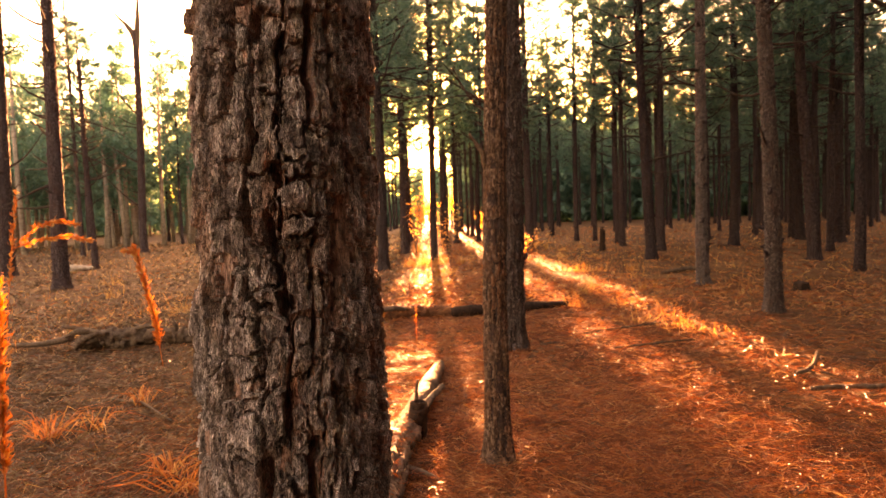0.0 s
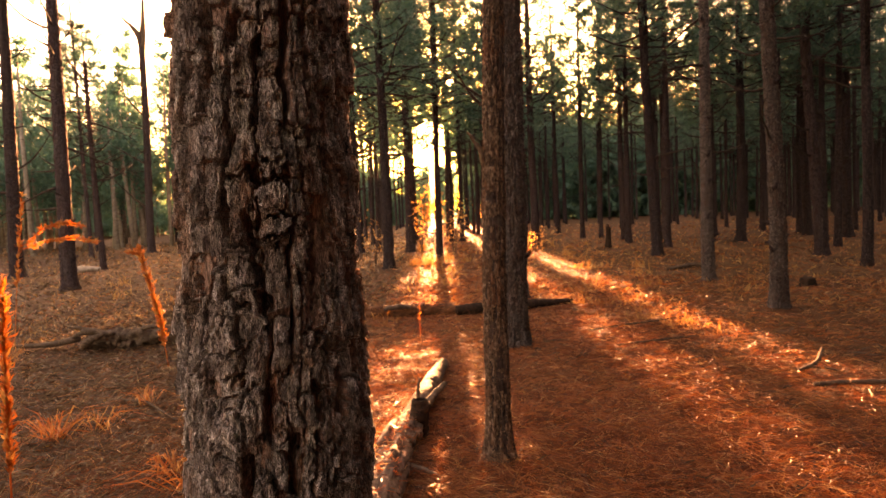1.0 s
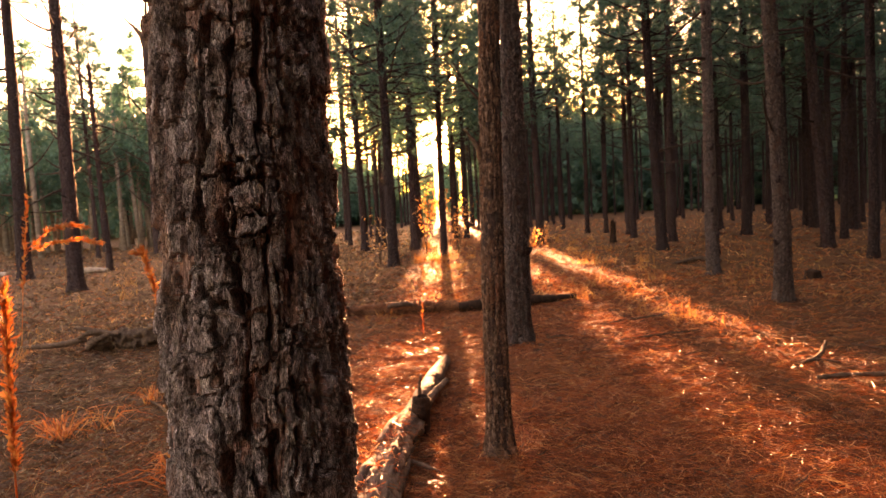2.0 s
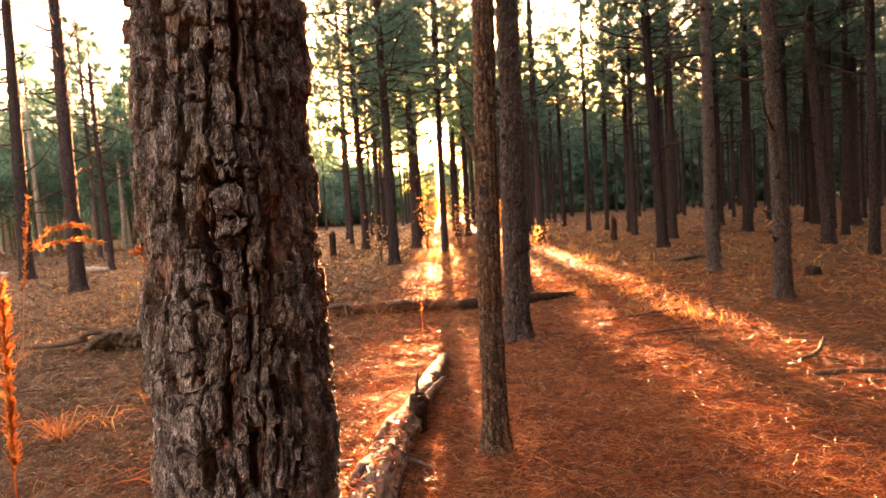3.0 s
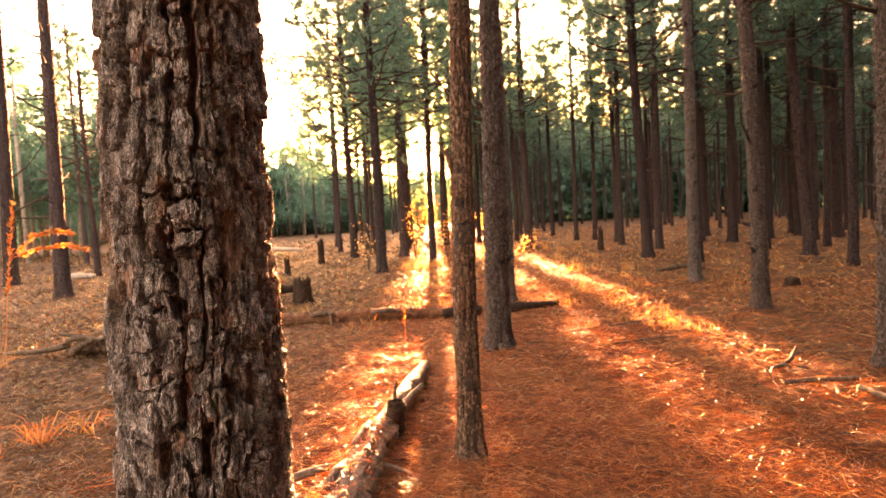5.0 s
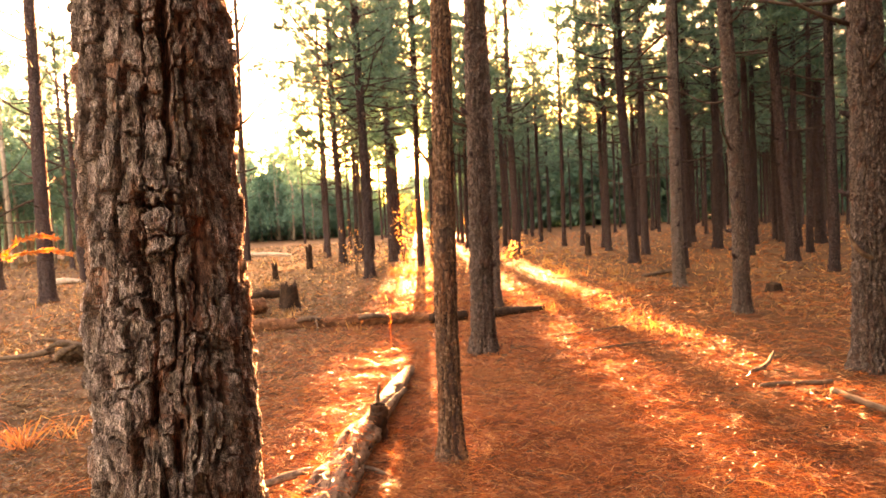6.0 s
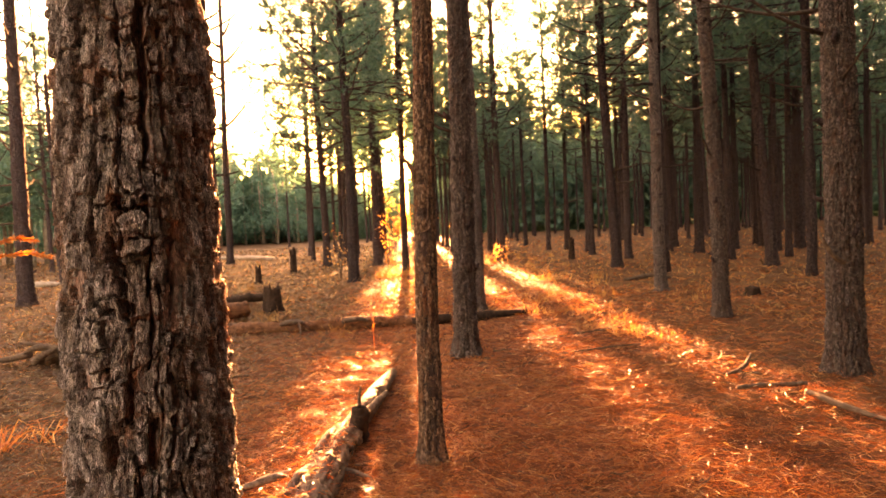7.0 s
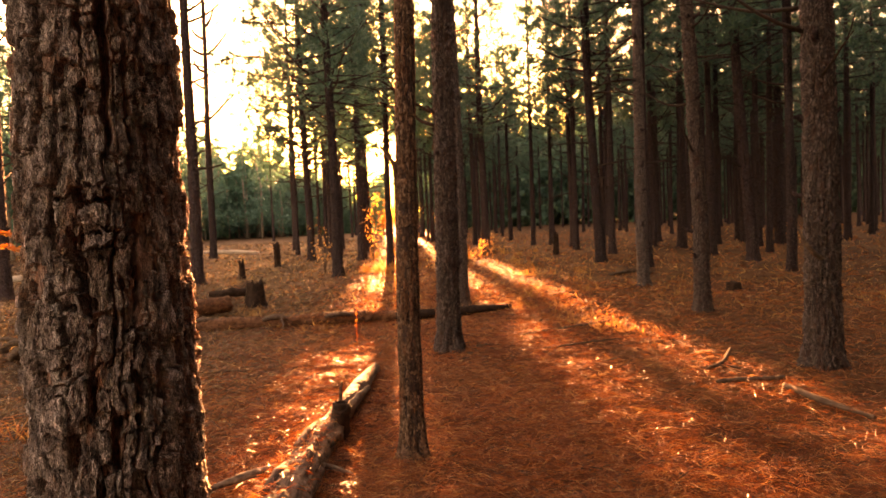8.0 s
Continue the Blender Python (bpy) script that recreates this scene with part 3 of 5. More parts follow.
MID = [
    # x, y, foot radius, lean, height, crown, segments, seen height, step, label
    (0.24, 4.12, 0.085, 0.021, 9.0, 4, 150, 3.4, 0.009, "slender young pine trunk with brown flaky bark"),
    (0.60, 7.54, 0.150, 0.008, 14.0, 1, 150, 4.6, 0.013, "straight pine trunk with brown scaly bark"),
    (0.91, 11.47, 0.164, 0.001, 14.0, 0, 48, 6.0, 0.04, "straight pine trunk with shade-darkened scaly bark"),
    (2.78, 26.74, 0.18, -0.007, 16.0, 2, 28, 11.0, 0.10, "distant pine at the end of the sunlit strip"),
    (5.96, 19.95, 0.172, -0.045, 15.0, 0, 40, 8.5, 0.06, "leaning pine trunk with shade-darkened bark and dead snags"),
    (6.87, 27.24, 0.135, 0.0, 14.0, 1, 28, 10.5, 0.10, "thin pine trunk in the shaded stand"),
    (5.01, 13.17, 0.126, -0.005, 15.0, 3, 60, 6.5, 0.03, "straight pine trunk with knots and dead snags"),
    (11.89, 30.84, 0.170, -0.014, 15.0, 1, 28, 11.0, 0.10, "thin pine trunk in the shaded stand"),
    (10.93, 25.51, 0.198, 0.005, 15.0, 2, 28, 10.0, 0.10, "pine trunk in the shaded stand"),
    (4.70, 9.56, 0.122, -0.030, 15.0, 1, 110, 5.0, 0.016, "pine trunk with grey-brown bark and branch knots"),
    (9.98, 18.00, 0.172, -0.068, 15.0, 0, 40, 7.5, 0.06, "leaning pine trunk in the shaded stand"),
    (14.70, 27.64, 0.189, -0.031, 15.0, 3, 28, 10.5, 0.10, "pine trunk in the shaded stand"),
    (15.09, 25.49, 0.200, -0.011, 15.0, 4, 28, 10.0, 0.10, "pine trunk in the shaded stand"),
    (-2.60, 26.61, 0.192, -0.0015, 16.0, 0, 28, 11.0, 0.10, "pine with a bare lower trunk against the low sun"),
    (-2.50, 18.81, 0.162, -0.0015, 15.0, 3, 40, 8.5, 0.06, "pine with a bare lower trunk against the low sun"),
    (-4.97, 27.33, 0.171, -0.009, 15.0, 5, 28, 11.5, 0.10, "slim pine at the edge of the clearing"),
    (-8.27, 39.06, 0.174, 0.008, 15.0, 5, 20, 15.0, 0.2, "slim pine at the edge of the clearing"),
    (-1.13, 22.42, 0.128, 0.012, 15.0, 1, 32, 9.5, 0.08, "slim pine standing before the low sun"),
    (-15.83, 20.72, 0.237, 0.028, 17.0, 2, 40, 10.0, 0.08, "dark pine trunk beside the clearing"),
    (-10.75, 16.00, 0.199, 0.013, 16.0, 0, 44, 8.5, 0.06, "dark pine trunk with short dead branches"),
    (4.33, 5.96, 0.166, -0.019, 15.0, 3, 170, 4.2, 0.012, "thick pine trunk with rough grey bark and knots"),
    (-6.50, 18.00, 0.180, 0.013, 15.0, 4, 40, 8.5, 0.06, "pine trunk beside the clearing"),
    (-11.44, 33.34, 0.191, 0.017, 15.0, None, 24, 14.0, 0.15, "bare dying pine with thin twigs beside the clearing"),
    (-14.31, 23.28, 0.124, -0.021, 8.0, None, 24, 8.0, 0.12, "dead leaning pine snag without a crown"),
    (-18.99, 35.64, 0.225, 0.022, 12.8, None, 28, 12.4, 0.12, "dead pine snag with a broken forked top"),
    (-3.35, 34.0, 0.150, 0.003, 15.0, 2, 24, 12.0, 0.15, "slim pine with a low crown above the sun"),
    (-0.50, 34.6, 0.150, -0.004, 15.0, 0, 24, 12.0, 0.15, "slim pine with a low crown above the sun"),
    # two pines added as sun blockers, to end the right strip of light
    (0.56, 60.0, 0.12, 0.0, 14.0, 4, 20, 10.0, 0.25, "pine added far off so that its low boughs end the sun strip"),
    (1.80, 61.0, 0.15, 0.0, 14.0, 4, 20, 10.0, 0.25, "pine added far off so that its low boughs end the sun strip"),
]
for k, (x, y, r0, lean, height, crown, nu, seen, step, label) in enumerate(MID):
    near = y < 15
    # all but the young pine take bark coloured dark for shade
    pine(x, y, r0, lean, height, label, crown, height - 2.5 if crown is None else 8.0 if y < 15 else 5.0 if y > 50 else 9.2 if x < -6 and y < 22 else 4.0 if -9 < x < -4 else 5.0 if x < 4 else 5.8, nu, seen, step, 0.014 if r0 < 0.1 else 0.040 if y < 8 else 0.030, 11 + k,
         dead=0 if k == 0 else 3 if k == 1 else 14 if near else 30 if crown is None else 22, stubs=0 if k == 0 else 4 if k == 1 else 13 if near else 8, first_dead=2.5 if near else 2.3, wide=0.04 if r0 < 0.1 else 0.06, tall=0.085 if r0 < 0.1 else 0.13, tip=0.7 if "forked" in label else 0.45 if crown is None else 0.25, mat=M_BARK_YOUNG if k < 1 else M_BARK_OLD_SHADED if y < 14 else M_BARK_SHADED)

# the planted stand behind, and the sparse wood beyond the clearing
def far_pine(k):
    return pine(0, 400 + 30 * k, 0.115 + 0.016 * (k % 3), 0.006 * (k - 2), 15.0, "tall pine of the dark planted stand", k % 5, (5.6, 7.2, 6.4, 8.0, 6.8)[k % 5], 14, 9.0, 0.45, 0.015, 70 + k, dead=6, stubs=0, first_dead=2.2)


PROTOS = [far_pine(k) for k in range(5)]
placed = [(x, y) for x, y, *_ in MID]
spots = []
for row in range(60):
    for col in range(60):
        y = 15.0 + row * 3.0 + TREE_RNG.uniform(-0.9, 0.9)
        x = 6.8 + col * 3.0 + TREE_RNG.uniform(-0.8, 0.8)
        if y > 78 or x > 0.80 * y + 4 or x < 6.4:
            continue
        if x + 0.059 * y < 7.2 and y < 60:
            continue
        if 0.14 < x / y < 0.46 and y > (36 if x / y < 0.3 else 32) and TREE_RNG.random() < (0.62 if x / y < 0.3 else 0.42):
            continue
        if min(math.hypot(x - a, y - b) for a, b in placed) < 1.8 or x > 5 and abs(x / y - 0.73) < 0.05 and y < 24:
            continue
        spots.append((x, y))
for x, y in ((-6.2, 44), (-9.5, 58), (-4.6, 52), (-3.4, 38), (-7.6, 66), (-1.9, 46), (-21, 33), (-25, 40), (-30, 44), (-22, 47), (-27, 55), (-35, 60), (-23, 62), (-16, 64), (-40, 52),
             (-5.6, 35), (-7.0, 49), (-3.0, 58), (-6.4, 73), (-2.4, 64), (-10.5, 70), (0.4, 58), (-0.6, 76), (2.6, 74), (4.2, 66), (3.0, 47), (4.6, 56), (1.0, 78), (-4.2, 78), (-8.4, 79),
             (-3.1, 33), (-3.9, 41), (-1.1, 35), (-1.6, 43), (0.6, 36), (-4.5, 30), (-5.1, 38), (2.9, 36), (-6.8, 33), (-7.6, 44),
             (1.8, 34), (1.2, 44), (2.2, 55), (3.3, 62), (5.6, 40), (6.2, 50), (5.9, 33), (0.9, 66), (6.4, 70), (-1.2, 70),
             (3.4, 42), (3.0, 50), (4.0, 46), (2.4, 57), (3.2, 64), (2.0, 70)):
    spots.append((x, y))
def off_the_beam(x, y):
    """Keeps far trunks out of the two strips along which the low sun reaches the path."""
    q = x + 0.0594 * y
    if y > 29:
        for lo, hi in ((-4.2, 2.4) if y > 45 else (-0.95, 0.75), (1.8, 2.9), (3.1, 5.1)):
            if lo < q < hi:
                q = lo if q < (lo + hi) / 2 else hi
    return q - 0.0594 * y, y


spots = [off_the_beam(x, y) for x, y in spots]
spots.sort(key=lambda p: math.hypot(p[0], p[1]))
for k, (x, y) in enumerate(spots[:215]):
    t = copy_thing(PROTOS[k % 5], pose(x, y, 0, 0, 0, TREE_RNG.uniform(0, 360)))
    tagged(t, group="planted pine stand")


def merged(spots, name, label):
    """Trees too far to pick apart, or behind the path, as one mesh."""
    V, F, I, n = [], [], [], 0
    data = []
    for p in PROTOS:
        vs, ts, ms, c = [], [], [], 0
        for o in p.children:
            if o.name.startswith("dead"):
                continue
            me = o.data
            me.calc_loop_triangles()
            co = np.empty(len(me.vertices) * 3, dtype=np.float32)
            me.vertices.foreach_get("co", co)
            tri = np.empty(len(me.loop_triangles) * 3, dtype=np.int32)
            me.loop_triangles.foreach_get("vertices", tri)
            pi = np.empty(len(me.loop_triangles), dtype=np.int32)
            me.loop_triangles.foreach_get("material_index", pi)
            m = np.array(o.matrix_basis)
            vs.append(co.reshape(-1, 3) @ m[:3, :3].T + m[:3, 3])
            ts.append(tri.reshape(-1, 3) + c)
            ms.append(1 - pi if o.name.startswith("crown") else np.zeros_like(pi))
            c += len(me.vertices)
        data.append((np.vstack(vs), np.vstack(ts), np.concatenate(ms)))
    for k, (x, y) in enumerate(spots):
        v, t, m = data[k % 5]
        a = TREE_RNG.uniform(0, 6.28)
        r = np.array([[math.cos(a), -math.sin(a), 0], [math.sin(a), math.cos(a), 0], [0, 0, 1]])
        V.append(v @ r.T + (x, y, 0))
        F.append(t + n)
        I.append(m)
        n += len(v)
    me = mesh_np(name, np.vstack(V), [np.vstack(F)], M_BARK_SHADED, smooth=False)
    me.materials.append(M_GREEN)
    me.polygons.foreach_set("material_index", np.concatenate(I).astype(np.int32))
    return tagged(new(name, me), label, "trees", kind="stuff")


merged(spots[215:], "pine_stand", "deep dark stand of planted pines")
# unseen pines, added to hold off skylight from the right and from behind
SHADE_PINES = [(x + TREE_RNG.uniform(-0.7, 0.7), y + TREE_RNG.uniform(-0.7, 0.7)) for x in range(8, 30, 3) for y in range(1, 22, 3) if x > 0.8 * y + 4.5]
SHADE_PINES += [(5.5 + 3.1 * i + TREE_RNG.uniform(-0.8, 0.8), 0.2 - 3.1 * j + TREE_RNG.uniform(-0.8, 0.8)) for i in range(7) for j in range(7)]
SHADE_PINES += [(-2.5 + 2.8 * i + TREE_RNG.uniform(-0.6, 0.6), -4.5 - 3.0 * j + TREE_RNG.uniform(-0.6, 0.6)) for i in range(3) for j in range(6)]
SHADE_PINES += [(3.4 + 2.3 * i + TREE_RNG.uniform(-0.7, 0.7), -1.6 - 2.3 * j + TREE_RNG.uniform(-0.7, 0.7)) for i in range(6) for j in range(6)]
merged(SHADE_PINES, "pine_stand", "unseen pines added beside and behind the path to block skylight")
for p in PROTOS:
    for o in (*p.children_recursive, p):
        bpy.data.objects.remove(o)


# ---- far thicket: closes the place and lets the low sun in through its gaps ----
def in_lane(x, y):
    """The two lines along which the low sun grazes the dark pines by the clearing: the far trees stand low there."""
    q = x + 0.0594 * y
    return (np.abs(q + 9.8) < 2.0) | (np.abs(q + 14.6) < 1.8)


def thicket(name, label, xs, height, y0, y1, count, gaps, seed, leaf):
    rng = np.random.default_rng(seed)
    y = rng.uniform(y0, y1, count)
    sx = rng.uniform(xs[0], xs[1], count)
    keep = np.ones(count, bool)
    for a, b, rate in gaps:
        keep &= ~((sx > a) & (sx < b) & (rng.random(count) > rate))
    sx, y = sx[keep], y[keep]
    x = sx - 0.0594 * y
    top = height * (0.75 + 0.5 * vnoise(sx * 0.22 + 40, y * 0.05, 0.5, seed))
    top = np.where(in_lane(x, y), np.minimum(top, 8.5), top)
    z = rng.random(len(x)) ** 0.8 * top
    c = np.stack([x, y, z], -1)
    s = Soup()
    n = 5
    base = np.repeat(c, n, 0) + rng.normal(0, 0.35, (len(c) * n, 3)) * (1.0, 1.5, 1.0)
    inside = base[:, 0] + 0.0594 * base[:, 1]
    for a, b, rate in gaps:
        if rate == 0:
            base[:, 0] -= np.where((inside > a) & (inside < (a + b) / 2), inside - a, 0)
            base[:, 0] += np.where((inside < b) & (inside >= (a + b) / 2), b - inside, 0)
    d = rng.normal(size=base.shape)
    d /= np.linalg.norm(d, axis=1)[:, None]
    s.blades(base, base + d * leaf * rng.uniform(0.6, 1.3, (len(base), 1)), leaf * 0.55, None, rng)
    me = s.mesh(name, M_LEAF, smooth=False)
    return tagged(new(name, me), label, "woodland", kind="stuff")


GAPS = [(-6.3, -5.0, 0.2), (-3.15, -2.35, 0.25), (-2.0, -1.6, 0.15), (-0.85, 0.62, 0.0), (2.0, 2.72, 0.0), (3.2, 5.1, 0.0)]
thicket("far_thicket", "dense leafy far woodland edge behind the pines", (-14, 10), 8.5, 88, 112, 12000, GAPS, 5, 0.42)


def far_woodland(name, label, centres, low, seed, leaf=0.42, per=520):
    """Far trees with tall uneven crowns and pale stems, joined because none can be picked out."""
    rng = np.random.default_rng(seed)
    s = Soup()
    wood = Soup()
    bases = []
    for x, y in centres:
        h = rng.uniform(8.5, 15.5) 
        h = min(h, 9.0) if in_lane(x, y) else h
        wood.tube([(x, y, -0.1), (x + rng.normal(0, 0.2), y, h * 0.5), (x + rng.normal(0, 0.4), y, h * 0.9)], (0.17, 0.12, 0.04), 6)
        blobs = rng.integers(14, 20)
        for b in range(blobs):
            f = low + (1 - low) * (b + rng.random()) / blobs
            rad = (1.05 - f) * 2.6 + 0.3
            c = np.array([x, y, h * f]) + rng.normal(0, 1, 3) * (rad * 0.5, rad * 0.5, 0.3)
            n = int(per / blobs * (0.35 + 0.5 * rad))
            d = rng.normal(size=(n, 3))
            d /= np.linalg.norm(d, axis=1)[:, None]
            bases.append(c + d * rng.random((n, 1)) ** 0.6 * (rad * 0.8, rad * 0.8, rad * 0.55))
    base = np.vstack(bases)
    d = rng.normal(size=base.shape)
    d /= np.linalg.norm(d, axis=1)[:, None]
    s.blades(base, base + d * leaf * rng.uniform(0.6, 1.3, (len(base), 1)), leaf * 0.6, None, rng)
    me = s.mesh(name, M_LEAF, smooth=False)
    tagged(new(name, me), label, "woodland", kind="stuff")
    return tagged(new("far_stems", wood.mesh("far_stems", M_STEM)), "pale bare stems of the far woodland", "tree stems", kind="stuff")


WOOD_RNG = random.Random(12)
def clear_of_sun(spots):
    """Leaves open the line along which the sun grazes the dark pines by the clearing."""
    return [(x, y) for x, y in spots if (y > 70 or abs(x + 0.0594 * y + 14.6) > 2.8) and abs(x + 0.0594 * y + 9.8) > 0.8 and not -8.5 < x + 0.0594 * y < -2.5]


far_woodland("far_woods", "tall green far woodland beyond the clearing", clear_of_sun([(-WOOD_RNG.uniform(13.5, 68), WOOD_RNG.uniform(76, 108)) for k in range(140)] + [(-WOOD_RNG.uniform(15.5, 33), WOOD_RNG.uniform(88, 108)) for k in range(48)]), 0.16, 6, 0.42, 800)
far_woodland("leafy_grove", "green grove with pale stems across the clearing", clear_of_sun([(-WOOD_RNG.uniform(15, 48), WOOD_RNG.uniform(42, 60)) for k in range(62)] + [(-WOOD_RNG.uniform(25, 40), WOOD_RNG.uniform(37, 54)) for k in range(16)]), 0.36, 16, 0.25, 1900)
far_woodland("far_woods", "tall green far woodland beyond the clearing", [(-WOOD_RNG.uniform(23, 37), WOOD_RNG.uniform(84, 108)) for k in range(44)], 0.10, 26, 0.46, 900)
thicket("far_undergrowth", "low green undergrowth at the foot of the far woodland", (-80, -1.2), 4.0, 90, 112, 9000, [], 8, 0.5)
thicket("far_woods", "tall dark far woodland behind the planted stand", (5.0, 100), 13.5, 84, 120, 19000, [], 7, 1.25)
# woodland out of view, added so that less sky lights the right and rear
SKY_BLOCK = [(WOOD_RNG.uniform(-8, 34), WOOD_RNG.uniform(-34, -22)) for k in range(48)] + [(WOOD_RNG.uniform(26, 38), WOOD_RNG.uniform(-28, 26)) for k in range(44)]
SKY_BLOCK += [(WOOD_RNG.uniform(12, 25), WOOD_RNG.uniform(-22, -1)) for k in range(46)]
far_woodland("back_woods", "unseen woodland added behind the path to block skylight", SKY_BLOCK, 0.08, 9, 0.8, 460)


# ---- needle litter and dry grass ----
def wedge(rng, n, d0, d1, spread=43):
    d = d0 * (d1 / d0) ** rng.random(n)
    a = np.radians(rng.uniform(-spread, spread, n) - 2)
    return 0.25 + np.sin(a) * d, np.cos(a) * d, d


def litter(name, label, n, d0, d1, length, width, steep, seed, mat, patchy=0.0, west=False):
    """Thin dry pieces strewn over the floor. west: those that lie beyond the edge of the pine litter instead of on it."""
    rng = np.random.default_rng(seed)
    x, y, d = wedge(rng, n, d0, d1)
    if patchy:
        keep = fbm(x * 1.1 + 30, y * 1.1 + 30, 0.5, 3, seed) > rng.uniform(0.5 - patchy, 0.5 + patchy, n)
        x, y, d = x[keep], y[keep], d[keep]
    if mat in (M_NEEDLE, M_DULL):
        beyond = rng.random(len(x)) < np.clip((-0.8 - x) * 0.5, 0, 0.8)
        x, y, d = x[beyond == west], y[beyond == west], d[beyond == west]
    if mat is M_NEEDLE:
        thin = rng.random(len(x)) > np.clip((x - 1.8) * 0.16, 0, 0.5)
        x, y, d = x[thin], y[thin], d[thin]
    m = len(x)
    L = rng.uniform(length[0], length[1], m)
    a = rng.uniform(0, 2 * math.pi, m)
    up = np.abs(rng.normal(0, steep, m))
    dirs = np.stack([np.cos(a) * np.cos(up), np.sin(a) * np.cos(up), np.sin(up)], -1)
    base = np.stack([x, y, ground_z(x, y) + rng.uniform(-0.012, 0.012, m)], -1)
    bend = 0.032 if mat is M_NEEDLE else 0.12
    bow = np.stack([rng.normal(0, bend, m) * L, rng.normal(0, bend, m) * L, np.abs(rng.normal(0.06, 0.06, m)) * L], -1)
    s = Soup()
    s.blades(base, base + dirs * L[:, None], width * np.maximum(1, d / 4.5), bow, rng)
    return tagged(new(name, s.mesh(name, mat, smooth=False)), label, "litter", kind="stuff")


litter("leaf_litter", "dull brown dead grass and leaves around the clearing", 100000, 2.5, 15, (0.05, 0.16), 0.0042, 0.3, 1, M_DULL, west=True)
litter("leaf_litter", "dull brown dead grass farther off in the clearing", 35000, 11, 60, (0.1, 0.28), 0.0042, 0.4, 2, M_DULL, west=True)
litter("fallen_needles", "rust-orange fallen pine needles lying on the forest floor", 185000, 2.5, 15, (0.08, 0.2), 0.0018, 0.2, 1, M_NEEDLE)
litter("fallen_needles", "rust-brown fallen needles farther off on the floor", 35000, 11, 60, (0.1, 0.25), 0.0036, 0.22, 2, M_NEEDLE)
def near_litter(count, seed):
    """Needles right round the path, on every side of it."""
    rng = np.random.default_rng(seed)
    x, y = rng.uniform(-4.5, 5, count), rng.uniform(-4, 2.9, count)
    L = rng.uniform(0.08, 0.2, count)
    a = rng.uniform(0, 2 * math.pi, count)
    base = np.stack([x, y, ground_z(x, y) + 0.004], -1)
    way = np.stack([np.cos(a), np.sin(a), np.abs(rng.normal(0, 0.12, count))], -1)
    s = Soup()
    s.blades(base, base + way * L[:, None], 0.0035, rng.normal(0, 0.05, (count, 3)) * L[:, None] + (0, 0, 0.008), rng)
    return tagged(new("fallen_needles", s.mesh("fallen_needles", M_NEEDLE, smooth=False)), "rust-orange fallen needles around the path", "litter", kind="stuff")


near_litter(22000, 33)
litter("forest_debris", "small dark bits of bark and twigs in the litter", 9000, 2.8, 24, (0.03, 0.13), 0.009, 0.2, 6, M_STICK, 0.2)
litter("fallen_leaves", "scattered small pale dead leaves on the needles", 2600, 2.8, 20, (0.03, 0.06), 0.0045, 0.12, 7, M_STRAW, 0.2)
litter("dry_grass", "thin curled straw-coloured grass standing in the litter", 7000, 2.8, 16, (0.06, 0.2), 0.0018, 0.5, 3, M_STRAW, 0.1)
litter("dry_grass", "tall dry grass at the back of the wood", 15000, 10, 60, (0.07, 0.2), 0.003, 0.7, 4, M_STRAW, 0.08)


# ---- fallen wood ----
def log_mesh(name, pts, radii, seed, mat, rough=0.12, sides=22, steps=60, jag=0.0):
    """A fallen stem along a bent line, with lumps, cracks and closed ends."""
    rng = np.random.default_rng(seed)
    pts = np.asarray(pts, float)
    u = np.linspace(0, 1, len(pts))
    t = np.linspace(0, 1, steps)
    P = np.stack([np.interp(t, u, pts[:, q]) for q in range(3)], -1)
    for q in range(3):
        ker = np.ones(7) / 7
        P[3:-3, q] = np.convolve(P[:, q], ker, "valid")
    P += np.cumsum(rng.normal(0, 0.0025, P.shape), 0) * (1, 1, 0.4)
    R = np.interp(t, u, radii)
    s = Soup()
    s.tube(P, R, sides)
    V = s.v[0]
    c = np.repeat(P, sides, 0)
    off = V[:-2] - c
    f = (fbm(V[:-2, 0] * 22 + 20, V[:-2, 1] * 5 + 20, V[:-2, 2] * 22 + 20, 5, seed) - 0.5) * 2.4
    crack = sstep(0.62, 0.66, fbm(V[:-2, 0] * 9 + 5, V[:-2, 1] * 3 + 5, V[:-2, 2] * 9, 3, seed + 4))
    V[:-2] = c + off * (1 + rough * f * 1.6 - crack * rough)[:, None]
    if jag:
        V[(steps - 1) * sides:-2, 2] += rng.uniform(-jag, jag, sides)
    return s.mesh(name, mat)


def fallen(name, label, category, pts, radii, seed, mat=None, sides=22, steps=60, rough=0.12, group=""):
    x, y = pts[0][0], pts[0][1]
    ob = thing(name, x, y, label, category, group)
    local = [(p[0] - x, p[1] - y, p[2]) for p in pts]
    part("stem", log_mesh("stem", local, radii, seed, mat or M_LOG, rough, sides, steps), ob)
    return ob


def side_piece(ob, name, pts, radii, seed, mat, label="", sides=12, steps=16):
    x, y = ob.matrix_basis.translation.x, ob.matrix_basis.translation.y
    part(name, log_mesh(name, [(p[0] - x, p[1] - y, p[2]) for p in pts], radii, seed, mat, 0.08, sides, steps), ob, None, label)


